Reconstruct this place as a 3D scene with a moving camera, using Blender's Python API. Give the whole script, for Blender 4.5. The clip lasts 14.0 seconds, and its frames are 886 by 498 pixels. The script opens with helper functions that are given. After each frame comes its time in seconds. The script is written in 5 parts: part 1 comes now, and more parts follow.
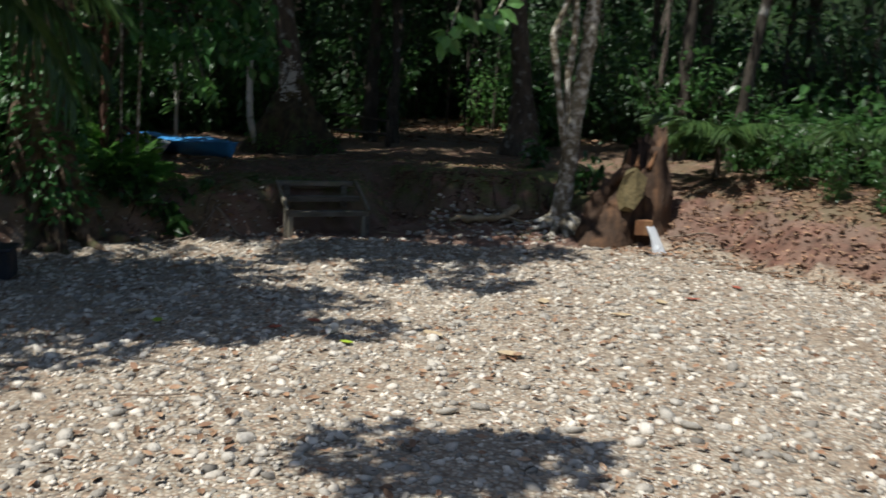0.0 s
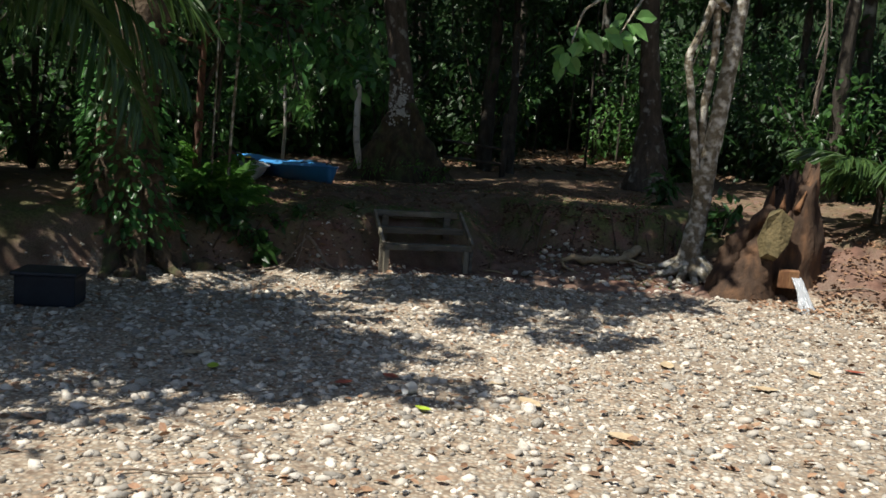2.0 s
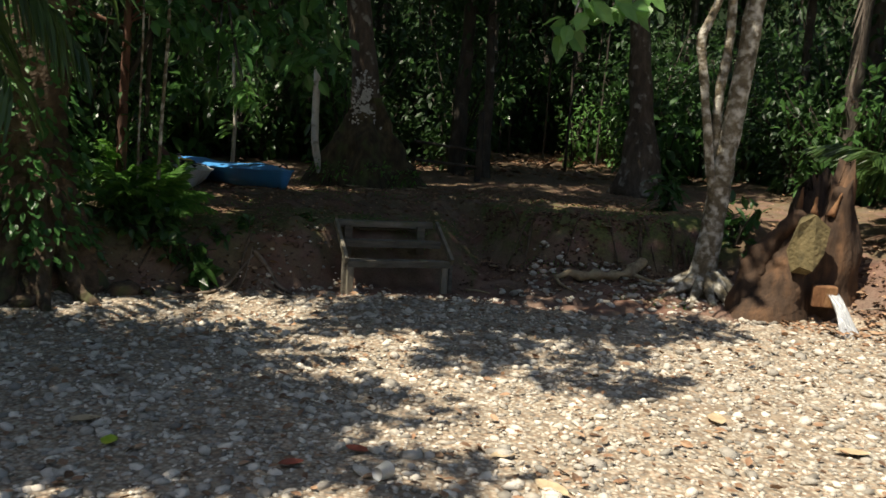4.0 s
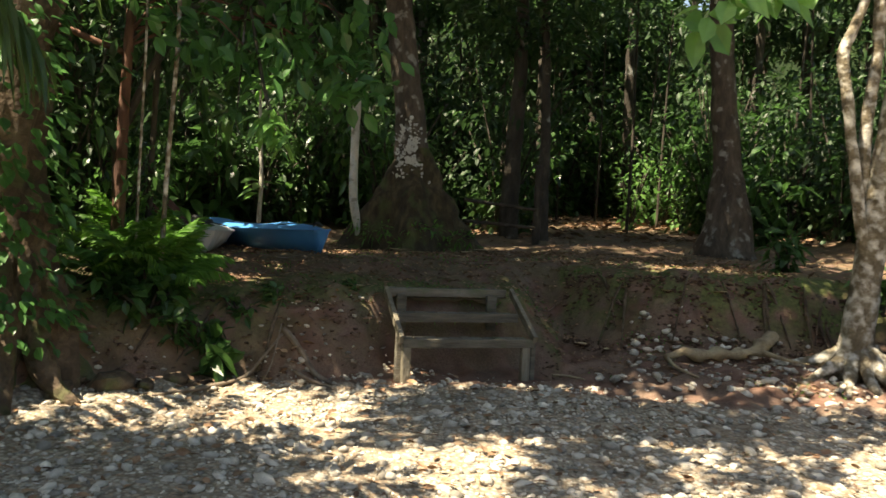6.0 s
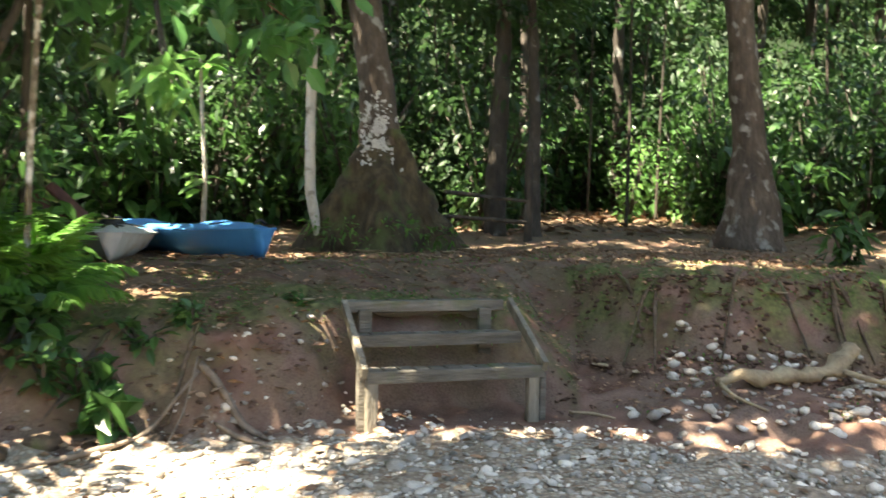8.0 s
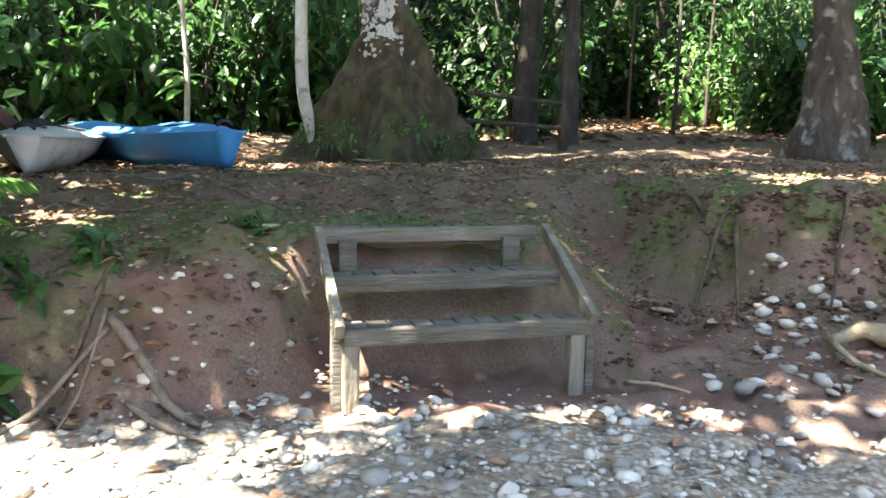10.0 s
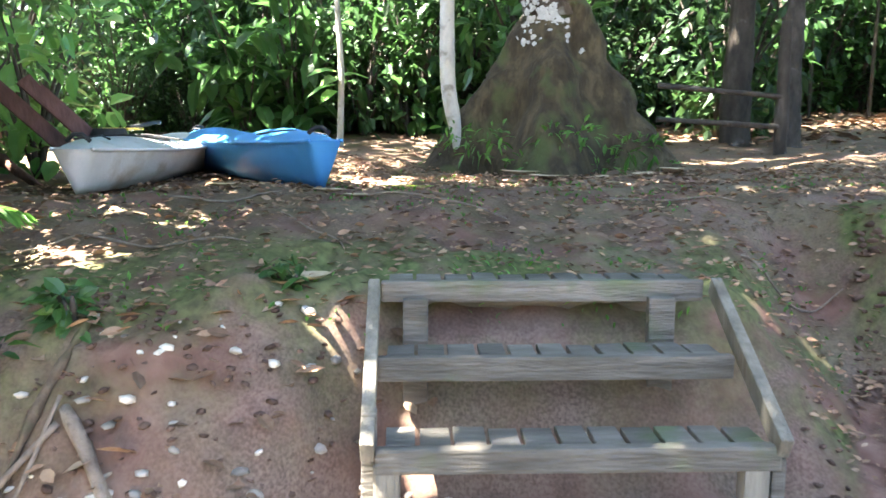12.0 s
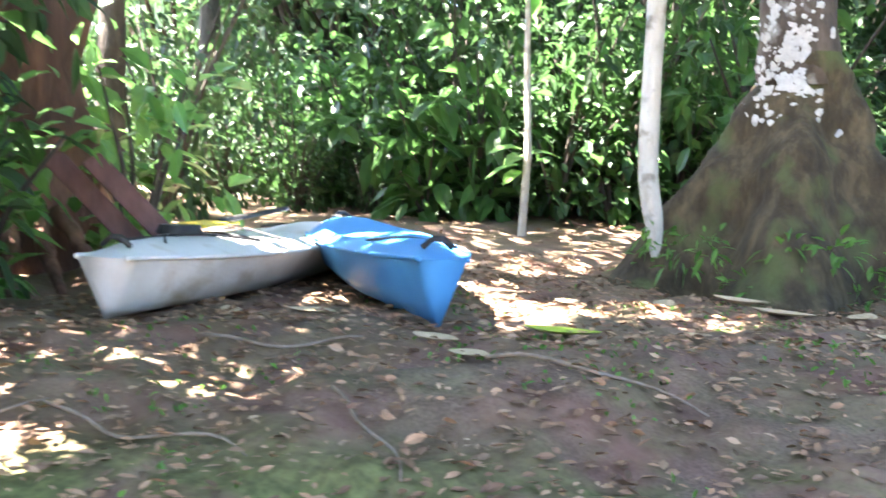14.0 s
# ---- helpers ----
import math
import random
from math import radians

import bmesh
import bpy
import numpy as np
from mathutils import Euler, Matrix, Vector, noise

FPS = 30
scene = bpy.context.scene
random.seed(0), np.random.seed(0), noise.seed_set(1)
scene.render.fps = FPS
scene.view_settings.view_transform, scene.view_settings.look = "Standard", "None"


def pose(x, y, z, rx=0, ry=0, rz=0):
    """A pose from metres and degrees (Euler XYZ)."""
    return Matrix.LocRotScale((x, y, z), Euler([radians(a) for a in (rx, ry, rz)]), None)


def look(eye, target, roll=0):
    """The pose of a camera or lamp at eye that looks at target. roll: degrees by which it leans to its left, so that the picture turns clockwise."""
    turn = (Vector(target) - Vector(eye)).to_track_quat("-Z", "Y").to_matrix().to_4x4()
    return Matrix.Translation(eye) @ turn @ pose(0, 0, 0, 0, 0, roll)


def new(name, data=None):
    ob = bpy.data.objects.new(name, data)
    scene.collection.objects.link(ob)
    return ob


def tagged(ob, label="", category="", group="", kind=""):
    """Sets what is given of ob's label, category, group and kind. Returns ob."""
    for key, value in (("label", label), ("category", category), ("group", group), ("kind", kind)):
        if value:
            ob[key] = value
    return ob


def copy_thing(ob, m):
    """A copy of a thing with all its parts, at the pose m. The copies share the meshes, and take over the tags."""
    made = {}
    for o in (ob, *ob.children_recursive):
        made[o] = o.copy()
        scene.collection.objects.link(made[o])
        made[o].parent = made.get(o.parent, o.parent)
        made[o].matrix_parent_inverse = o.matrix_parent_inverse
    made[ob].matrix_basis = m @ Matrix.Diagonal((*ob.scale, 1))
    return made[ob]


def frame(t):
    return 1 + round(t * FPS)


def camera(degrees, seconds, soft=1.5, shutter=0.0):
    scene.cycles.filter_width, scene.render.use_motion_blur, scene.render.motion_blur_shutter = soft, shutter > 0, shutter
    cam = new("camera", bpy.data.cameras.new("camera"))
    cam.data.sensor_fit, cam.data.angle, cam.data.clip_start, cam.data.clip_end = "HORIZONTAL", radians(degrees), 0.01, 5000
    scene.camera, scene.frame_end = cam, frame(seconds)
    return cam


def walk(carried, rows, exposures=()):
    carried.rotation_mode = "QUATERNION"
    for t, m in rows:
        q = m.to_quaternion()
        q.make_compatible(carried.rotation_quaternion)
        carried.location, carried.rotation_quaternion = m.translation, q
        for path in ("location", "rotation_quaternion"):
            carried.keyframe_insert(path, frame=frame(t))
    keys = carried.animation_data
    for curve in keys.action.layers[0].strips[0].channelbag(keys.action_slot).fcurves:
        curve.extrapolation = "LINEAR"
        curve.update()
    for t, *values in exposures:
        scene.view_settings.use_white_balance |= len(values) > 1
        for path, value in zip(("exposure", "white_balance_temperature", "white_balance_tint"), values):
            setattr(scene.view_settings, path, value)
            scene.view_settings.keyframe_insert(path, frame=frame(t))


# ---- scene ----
cam = camera(54.0, 14.0, 1.6, 0.4)
PATH = [
    (0, (-0.497, -2.666, 1.748), (-0.414, -0.692, 1.435), 2.5),
    (0.5, (-0.391, -2.366, 1.738), (-0.489, -0.398, 1.395), 4.2),
    (1, (-0.352, -2.068, 1.739), (-0.486, -0.093, 1.448), 2.5),
    (1.5, (-0.332, -1.766, 1.734), (-0.457, 0.214, 1.483), 4.2),
    (2, (-0.352, -1.431, 1.689), (-0.544, 0.543, 1.431), 3.9),
    (2.5, (-0.356, -1.027, 1.658), (-0.499, 0.942, 1.337), 3.6),
    (3, (-0.473, -0.601, 1.637), (-0.543, 1.383, 1.393), 4.0),
    (3.2, (-0.5, -0.445, 1.647), (-0.618, 1.537, 1.405), 2.9),
    (5.3, (-1.087, 1.673, 1.29), (-1.178, 3.667, 1.164), 4.5),
    (5.5, (-1.17, 1.863, 1.277), (-1.268, 3.859, 1.198), 3.2),
    (6, (-1.212, 2.307, 1.304), (-1.394, 4.297, 1.23), 2.6),
    (6.5, (-1.261, 2.812, 1.274), (-1.482, 4.798, 1.204), 1.5),
    (7, (-1.302, 3.205, 1.283), (-1.584, 5.185, 1.252), 3.1),
    (7.5, (-1.291, 3.699, 1.271), (-1.557, 5.681, 1.23), 3.5),
    (8, (-1.357, 4.257, 1.208), (-1.494, 6.251, 1.14), 1.0),
    (8.2, (-1.358, 4.403, 1.224), (-1.456, 6.398, 1.131), 0.4),
    (10.5, (-1.376, 6.212, 1.125), (-1.618, 8.177, 0.841), 1.8),
    (11, (-1.3, 6.538, 1.196), (-1.598, 8.496, 0.912), 3.3),
    (11.5, (-1.225, 6.932, 1.187), (-1.742, 8.846, 0.926), 2.1),
    (12, (-1.173, 7.304, 1.183), (-1.85, 9.165, 0.903), 0.2),
    (12.5, (-1.199, 7.715, 1.242), (-2.001, 9.53, 0.992), 1.5),
    (13, (-1.272, 8.156, 1.305), (-2.387, 9.814, 1.212), 1.9),
    (13.5, (-1.481, 8.504, 1.39), (-2.695, 10.091, 1.293), 1.2),
    (14, (-1.555, 8.819, 1.365), (-2.681, 10.467, 1.226), 2.3),
]
EXPOSURES = [(0.0, 0.1, 6150, 10), (1.5, 0.35, 6300, 10), (3.0, 0.4, 6800, 11), (5.5, 1.25, 7900, 9), (6.5, 2.1, 8400, 9), (8.0, 3.05, 7600, 11), (10.5, 3.6, 6600, 11), (11.5, 3.95, 6500, 12), (13.0, 4.55, 6550, 18), (14.0, 4.65, 6500, 19)]
walk(cam, [(t, look(eye, target, roll)) for t, eye, target, roll in PATH], EXPOSURES)

# ---- light ----
SUN_DIR = Vector((-0.36, -0.26, 0.90)).normalized()
world = bpy.data.worlds.new("sky")
scene.world = world
world.use_nodes = True
wn = world.node_tree
sky = wn.nodes.new("ShaderNodeTexSky")
sky.sky_type, sky.sun_disc = "NISHITA", False
sky.sun_elevation = math.asin(SUN_DIR.z)
sky.sun_rotation = math.atan2(SUN_DIR.x, SUN_DIR.y)
wn.nodes["Background"].inputs["Strength"].default_value = 0.08
wn.links.new(sky.outputs[0], wn.nodes["Background"].inputs["Color"])
sun_data = bpy.data.lights.new("sun", "SUN")
sun_data.energy, sun_data.angle, sun_data.color = 5.0, radians(0.6), (1.0, 0.95, 0.86)
sun = new("sun", sun_data)
sun.matrix_world = look(SUN_DIR * 60, (0, 0, 0))

rng = np.random.default_rng(7)


# ---- materials ----
def material(name, stops, scale=6.0, detail=6.0, rough=0.8, bump=0.3, bump_scale=None, metal=0.0, patch=None,
             stretch=(1, 1, 1), vary=0.0, island=False, sheen=0.0, specular=0.4):
    """Colour from a noise ramp, with an optional patch colour (colour, scale, low, high), bump, and piece-to-piece variation."""
    m = bpy.data.materials.new(name)
    m.use_nodes = True
    nt = m.node_tree
    n, l = nt.nodes, nt.links
    bsdf = n["Principled BSDF"]
    bsdf.inputs["Roughness"].default_value = rough
    bsdf.inputs["Metallic"].default_value = metal
    bsdf.inputs["Specular IOR Level"].default_value = specular
    co = n.new("ShaderNodeTexCoord")
    mp = n.new("ShaderNodeMapping")
    mp.inputs["Scale"].default_value = stretch
    l.new(co.outputs["Object"], mp.inputs["Vector"])
    tex = n.new("ShaderNodeTexNoise")
    tex.inputs["Scale"].default_value, tex.inputs["Detail"].default_value = scale, detail
    tex.inputs["Roughness"].default_value = 0.65
    l.new(mp.outputs[0], tex.inputs["Vector"])
    ramp = n.new("ShaderNodeValToRGB")
    lo, hi = 0.28, 0.72
    while len(ramp.color_ramp.elements) < len(stops):
        ramp.color_ramp.elements.new(0.5)
    for k, c in enumerate(stops):
        e = ramp.color_ramp.elements[k]
        e.position = lo + (hi - lo) * k / max(1, len(stops) - 1)
        e.color = (*c, 1)
    l.new(tex.outputs["Fac"], ramp.inputs["Fac"])
    colour = ramp.outputs["Color"]
    if patch:
        pc, ps, plo, phi = patch
        pt = n.new("ShaderNodeTexNoise")
        pt.inputs["Scale"].default_value, pt.inputs["Detail"].default_value = ps, 5
        l.new(co.outputs["Object"], pt.inputs["Vector"])
        mr = n.new("ShaderNodeMapRange")
        mr.inputs["From Min"].default_value, mr.inputs["From Max"].default_value = plo, phi
        l.new(pt.outputs["Fac"], mr.inputs["Value"])
        mix = n.new("ShaderNodeMix")
        mix.data_type = "RGBA"
        l.new(mr.outputs[0], mix.inputs["Factor"])
        l.new(colour, mix.inputs["A"])
        mix.inputs["B"].default_value = (*pc, 1)
        colour = mix.outputs["Result"]
    if vary:
        src = n.new("ShaderNodeNewGeometry").outputs["Random Per Island"] if island else n.new("ShaderNodeObjectInfo").outputs["Random"]
        mr = n.new("ShaderNodeMapRange")
        mr.inputs["To Min"].default_value, mr.inputs["To Max"].default_value = 1 - vary, 1 + vary
        l.new(src, mr.inputs["Value"])
        hs = n.new("ShaderNodeHueSaturation")
        l.new(mr.outputs[0], hs.inputs["Value"])
        l.new(colour, hs.inputs["Color"])
        colour = hs.outputs["Color"]
    l.new(colour, bsdf.inputs["Base Color"])
    if bump:
        bt = n.new("ShaderNodeTexNoise")
        bt.inputs["Scale"].default_value, bt.inputs["Detail"].default_value = bump_scale or scale * 4, 8
        l.new(mp.outputs[0], bt.inputs["Vector"])
        bn = n.new("ShaderNodeBump")
        bn.inputs["Strength"].default_value, bn.inputs["Distance"].default_value = bump, 0.03
        l.new(bt.outputs["Fac"], bn.inputs["Height"])
        l.new(bn.outputs[0], bsdf.inputs["Normal"])
    return m


def leaf_material(name, dark, light, gloss=0.38, through_light=0.35):
    """Green leaf: each leaf its own tone, gloss and light let through."""
    m = bpy.data.materials.new(name)
    m.use_nodes = True
    nt = m.node_tree
    n, l = nt.nodes, nt.links
    bsdf, out = n["Principled BSDF"], n["Material Output"]
    geo = n.new("ShaderNodeNewGeometry")
    ramp = n.new("ShaderNodeValToRGB")
    ramp.color_ramp.elements[0].color, ramp.color_ramp.elements[1].color = (*dark, 1), (*light, 1)
    l.new(geo.outputs["Random Per Island"], ramp.inputs["Fac"])
    co = n.new("ShaderNodeTexCoord")
    tex = n.new("ShaderNodeTexNoise")
    tex.inputs["Scale"].default_value = 9
    l.new(co.outputs["Object"], tex.inputs["Vector"])
    mr = n.new("ShaderNodeMapRange")
    mr.inputs["To Min"].default_value, mr.inputs["To Max"].default_value = 0.6, 1.4
    l.new(tex.outputs["Fac"], mr.inputs["Value"])
    hs = n.new("ShaderNodeHueSaturation")
    l.new(mr.outputs[0], hs.inputs["Value"])
    l.new(ramp.outputs[0], hs.inputs["Color"])
    l.new(hs.outputs[0], bsdf.inputs["Base Color"])
    bsdf.inputs["Roughness"].default_value = gloss
    tr = n.new("ShaderNodeBsdfTranslucent")
    hs2 = n.new("ShaderNodeHueSaturation")
    hs2.inputs["Hue"].default_value, hs2.inputs["Value"].default_value = 0.495, 1.6
    l.new(hs.outputs[0], hs2.inputs["Color"])
    l.new(hs2.outputs[0], tr.inputs["Color"])
    ms = n.new("ShaderNodeMixShader")
    ms.inputs[0].default_value = through_light
    l.new(bsdf.outputs[0], ms.inputs[1])
    l.new(tr.outputs[0], ms.inputs[2])
    l.new(ms.outputs[0], out.inputs[0])
    return m


def ground_material():
    """Gravel beach below, red-brown forest soil with moss above, blended along the vertex attribute 'soil'."""
    m = bpy.data.materials.new("gravel_and_soil")
    m.use_nodes = True
    nt = m.node_tree
    n, l = nt.nodes, nt.links
    bsdf = n["Principled BSDF"]
    bsdf.inputs["Roughness"].default_value = 0.9
    bsdf.inputs["Specular IOR Level"].default_value = 0.25
    co = n.new("ShaderNodeTexCoord").outputs["Object"]

    def noise_tex(scale, detail=6):
        t = n.new("ShaderNodeTexNoise")
        t.inputs["Scale"].default_value, t.inputs["Detail"].default_value = scale, detail
        l.new(co, t.inputs["Vector"])
        return t.outputs["Fac"]

    def ramp_of(fac, stops):
        r = n.new("ShaderNodeValToRGB")
        while len(r.color_ramp.elements) < len(stops):
            r.color_ramp.elements.new(0.5)
        for k, (p, c) in enumerate(stops):
            r.color_ramp.elements[k].position, r.color_ramp.elements[k].color = p, (*c, 1)
        l.new(fac, r.inputs["Fac"])
        return r.outputs["Color"]

    def mixed(fac, a, b):
        x = n.new("ShaderNodeMix")
        x.data_type = "RGBA"
        l.new(fac, x.inputs["Factor"])
        l.new(a, x.inputs["A"])
        l.new(b, x.inputs["B"])
        return x.outputs["Result"]

    def ranged(v, a, b):
        x = n.new("ShaderNodeMapRange")
        x.inputs["From Min"].default_value, x.inputs["From Max"].default_value = a, b
        l.new(v, x.inputs["Value"])
        return x.outputs[0]

    vor = n.new("ShaderNodeTexVoronoi")
    vor.inputs["Scale"].default_value = 34
    l.new(co, vor.inputs["Vector"])
    sep = n.new("ShaderNodeSeparateColor")
    l.new(vor.outputs["Color"], sep.inputs[0])
    stone = ramp_of(sep.outputs[0], [(0.0, (0.18, 0.16, 0.13)), (0.35, (0.36, 0.32, 0.25)), (0.7, (0.52, 0.46, 0.36)), (1.0, (0.40, 0.28, 0.19))])
    silt = ramp_of(noise_tex(18), [(0.3, (0.14, 0.10, 0.07)), (0.7, (0.34, 0.27, 0.19))])
    gravel = mixed(ranged(vor.outputs["Distance"], 0.35, 0.7), stone, silt)
    gravel = mixed(ranged(noise_tex(0.9, 8), 0.50, 0.72), gravel, silt)
    soil = ramp_of(noise_tex(5, 10), [(0.28, (0.06, 0.034, 0.025)), (0.5, (0.165, 0.085, 0.060)), (0.72, (0.27, 0.165, 0.12))])
    fine = ramp_of(noise_tex(80, 10), [(0.3, (0.10, 0.066, 0.05)), (0.7, (0.25, 0.175, 0.13))])
    soil = mixed(ranged(noise_tex(2.2), 0.35, 0.65), soil, fine)
    moss = ramp_of(noise_tex(30), [(0.3, (0.045, 0.06, 0.018)), (0.7, (0.15, 0.17, 0.06))])
    at = n.new("ShaderNodeAttribute")
    at.attribute_name = "moss"
    mfac = n.new("ShaderNodeMath")
    mfac.operation = "MULTIPLY"
    l.new(at.outputs["Fac"], mfac.inputs[0])
    l.new(ranged(noise_tex(3.5, 8), 0.36, 0.54), mfac.inputs[1])
    soil = mixed(mfac.outputs[0], soil, moss)
    at2 = n.new("ShaderNodeAttribute")
    at2.attribute_name = "soil"
    add = n.new("ShaderNodeMath")
    add.operation = "ADD"
    l.new(at2.outputs["Fac"], add.inputs[0])
    l.new(noise_tex(4, 10), add.inputs[1])
    l.new(mixed(ranged(add.outputs[0], 0.85, 1.15), gravel, soil), bsdf.inputs["Base Color"])
    hsum = n.new("ShaderNodeMath")
    hsum.operation = "SUBTRACT"
    l.new(noise_tex(14, 12), hsum.inputs[0])
    peb = n.new("ShaderNodeMath")
    peb.operation = "MULTIPLY"
    l.new(vor.outputs["Distance"], peb.inputs[0])
    l.new(ranged(add.outputs[0], 1.15, 0.85), peb.inputs[1])
    l.new(peb.outputs[0], hsum.inputs[1])
    b = n.new("ShaderNodeBump")
    b.inputs["Strength"].default_value, b.inputs["Distance"].default_value = 0.7, 0.015
    l.new(hsum.outputs[0], b.inputs["Height"])
    l.new(b.outputs[0], bsdf.inputs["Normal"])
    return m


M_GROUND = ground_material()
M_STONE = material("river_stone", [(0.28, 0.255, 0.215), (0.49, 0.445, 0.37), (0.62, 0.565, 0.47)], 9, 5, 0.7, 0.3, 60, vary=0.6, island=True)
M_STONE_ONE = material("river_stone_single", [(0.32, 0.30, 0.25), (0.50, 0.46, 0.39), (0.66, 0.61, 0.52)], 14, 6, 0.7, 0.35, 70, vary=0.45)
M_LITTER = material("dead_leaf", [(0.12, 0.06, 0.035), (0.26, 0.15, 0.085), (0.38, 0.27, 0.17)], 7, 5, 0.7, 0.2, 60, vary=0.5, island=True)
M_TWIG = material("grey_twig", [(0.12, 0.09, 0.065), (0.30, 0.24, 0.18)], 12, 6, 0.85, 0.5, 60)
M_BARK_BIG = material("brown_bark", [(0.03, 0.023, 0.017), (0.085, 0.066, 0.048), (0.17, 0.135, 0.10)], 7, 9, 0.9, 0.9, 22, stretch=(1, 1, 0.35), patch=((0.30, 0.29, 0.25), 6.0, 0.58, 0.68))
M_BUTTRESS = material("mossy_buttress_bark", [(0.02, 0.015, 0.009), (0.058, 0.043, 0.022), (0.135, 0.105, 0.055)], 9, 14, 0.95, 1.0, 22, stretch=(1, 1, 0.4), patch=((0.075, 0.09, 0.03), 4.0, 0.53, 0.68))
M_LICHEN = material("white_lichen", [(0.42, 0.42, 0.38), (0.66, 0.65, 0.60)], 22, 8, 0.9, 0.6, 60)
M_PALE = material("pale_bark", [(0.30, 0.27, 0.21), (0.50, 0.47, 0.39), (0.62, 0.59, 0.50)], 9, 8, 0.8, 0.5, 30, stretch=(1, 1, 0.5), patch=((0.14, 0.12, 0.08), 5, 0.57, 0.66))
M_BEECH = material("mottled_grey_bark", [(0.06, 0.048, 0.03), (0.17, 0.14, 0.09), (0.40, 0.37, 0.29)], 8, 9, 0.85, 0.7, 30, patch=((0.66, 0.64, 0.56), 10, 0.47, 0.66))
M_DARKBARK = material("dark_bark", [(0.024, 0.020, 0.016), (0.060, 0.050, 0.038), (0.115, 0.098, 0.077)], 6, 8, 0.9, 0.8, 24, stretch=(1, 1, 0.4), patch=((0.30, 0.30, 0.27), 2.4, 0.62, 0.72))
M_REDBARK = material("red_brown_bark", [(0.045, 0.022, 0.015), (0.12, 0.06, 0.04), (0.24, 0.12, 0.075)], 6, 9, 0.9, 0.9, 20, stretch=(1, 1, 0.25))
M_ROOT = material("weathered_root", [(0.14, 0.10, 0.06), (0.30, 0.24, 0.15), (0.42, 0.36, 0.22)], 8, 8, 0.85, 0.6, 30)
M_STUMP = material("rotting_stump_wood", [(0.02, 0.013, 0.009), (0.065, 0.038, 0.022), (0.17, 0.09, 0.045)], 5, 9, 0.9, 1.0, 16, stretch=(1, 1, 0.35))
M_CREEPBARK = material("knotted_brown_bark", [(0.03, 0.022, 0.015), (0.10, 0.07, 0.045), (0.21, 0.155, 0.10)], 6, 9, 0.9, 0.9, 24, patch=((0.08, 0.10, 0.035), 3.5, 0.55, 0.7))
M_SPLIT = material("split_orange_heartwood", [(0.08, 0.036, 0.016), (0.19, 0.09, 0.04), (0.32, 0.18, 0.085)], 7, 9, 0.85, 0.9, 24, stretch=(1, 1, 0.3))
M_MOSSCUT = material("old_mossy_sawn_face", [(0.045, 0.038, 0.018), (0.12, 0.095, 0.042), (0.22, 0.17, 0.08)], 7, 8, 0.9, 0.8, 24)
M_PLANK = material("weathered_grey_timber", [(0.06, 0.056, 0.042), (0.135, 0.122, 0.096), (0.23, 0.21, 0.17)], 5, 9, 0.85, 0.6, 26, stretch=(0.4, 1.5, 3), patch=((0.10, 0.12, 0.06), 4, 0.55, 0.7), vary=0.25)
M_POST = material("pale_worn_timber", [(0.11, 0.10, 0.075), (0.20, 0.18, 0.135), (0.31, 0.28, 0.215)], 6, 9, 0.85, 0.5, 30, stretch=(2, 2, 0.4), vary=0.15)
M_BLUE = material("blue_kayak_plastic", [(0.05, 0.26, 0.60), (0.075, 0.34, 0.72)], 3, 6, 0.42, 0.08, 60, patch=((0.20, 0.40, 0.58), 6, 0.60, 0.74), specular=0.5)
M_WHITE = material("scuffed_white_plastic", [(0.50, 0.50, 0.48), (0.72, 0.72, 0.70)], 4, 8, 0.45, 0.1, 60, patch=((0.38, 0.30, 0.20), 3.5, 0.58, 0.75), specular=0.5)
M_RUBBER = material("black_rubber", [(0.012, 0.012, 0.012), (0.035, 0.035, 0.035)], 20, 4, 0.6, 0.1)
M_YELLOW = material("yellow_paddle_plastic", [(0.55, 0.40, 0.03), (0.72, 0.55, 0.06)], 8, 4, 0.4, 0.05)
M_REDWOOD = material("red_brown_painted_plank", [(0.05, 0.025, 0.02), (0.12, 0.055, 0.045), (0.20, 0.10, 0.08)], 6, 8, 0.7, 0.4, 30, stretch=(1, 1, 0.3))
M_TUB = material("dark_blue_plastic", [(0.010, 0.014, 0.022), (0.025, 0.032, 0.045)], 5, 5, 0.5, 0.1)
M_CUP = material("white_plastic", [(0.62, 0.62, 0.58), (0.80, 0.80, 0.76)], 20, 4, 0.5, 0.05)
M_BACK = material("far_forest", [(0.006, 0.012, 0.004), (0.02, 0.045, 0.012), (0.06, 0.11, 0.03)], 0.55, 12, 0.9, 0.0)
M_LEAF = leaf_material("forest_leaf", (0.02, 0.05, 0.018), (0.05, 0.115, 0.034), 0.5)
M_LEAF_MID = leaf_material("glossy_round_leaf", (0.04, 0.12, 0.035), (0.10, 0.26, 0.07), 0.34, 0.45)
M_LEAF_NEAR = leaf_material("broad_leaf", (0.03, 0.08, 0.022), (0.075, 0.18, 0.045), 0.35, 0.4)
# Brighter copy of the leaf greens; stands in for sunlight on some plants.
M_LEAF_LIT = leaf_material("fresh_and_sunlit_leaf", (0.07, 0.20, 0.045), (0.18, 0.36, 0.10), 0.4, 0.45)
M_PALM = leaf_material("palm_leaf", (0.03, 0.07, 0.018), (0.085, 0.15, 0.04), 0.35, 0.3)
M_FERN = leaf_material("fern_leaf", (0.055, 0.16, 0.026), (0.12, 0.28, 0.045), 0.5, 0.4)
M_DEADFROND = material("dead_palm_frond", [(0.09, 0.07, 0.055), (0.20, 0.17, 0.135)], 8, 6, 0.85, 0.4, 30)
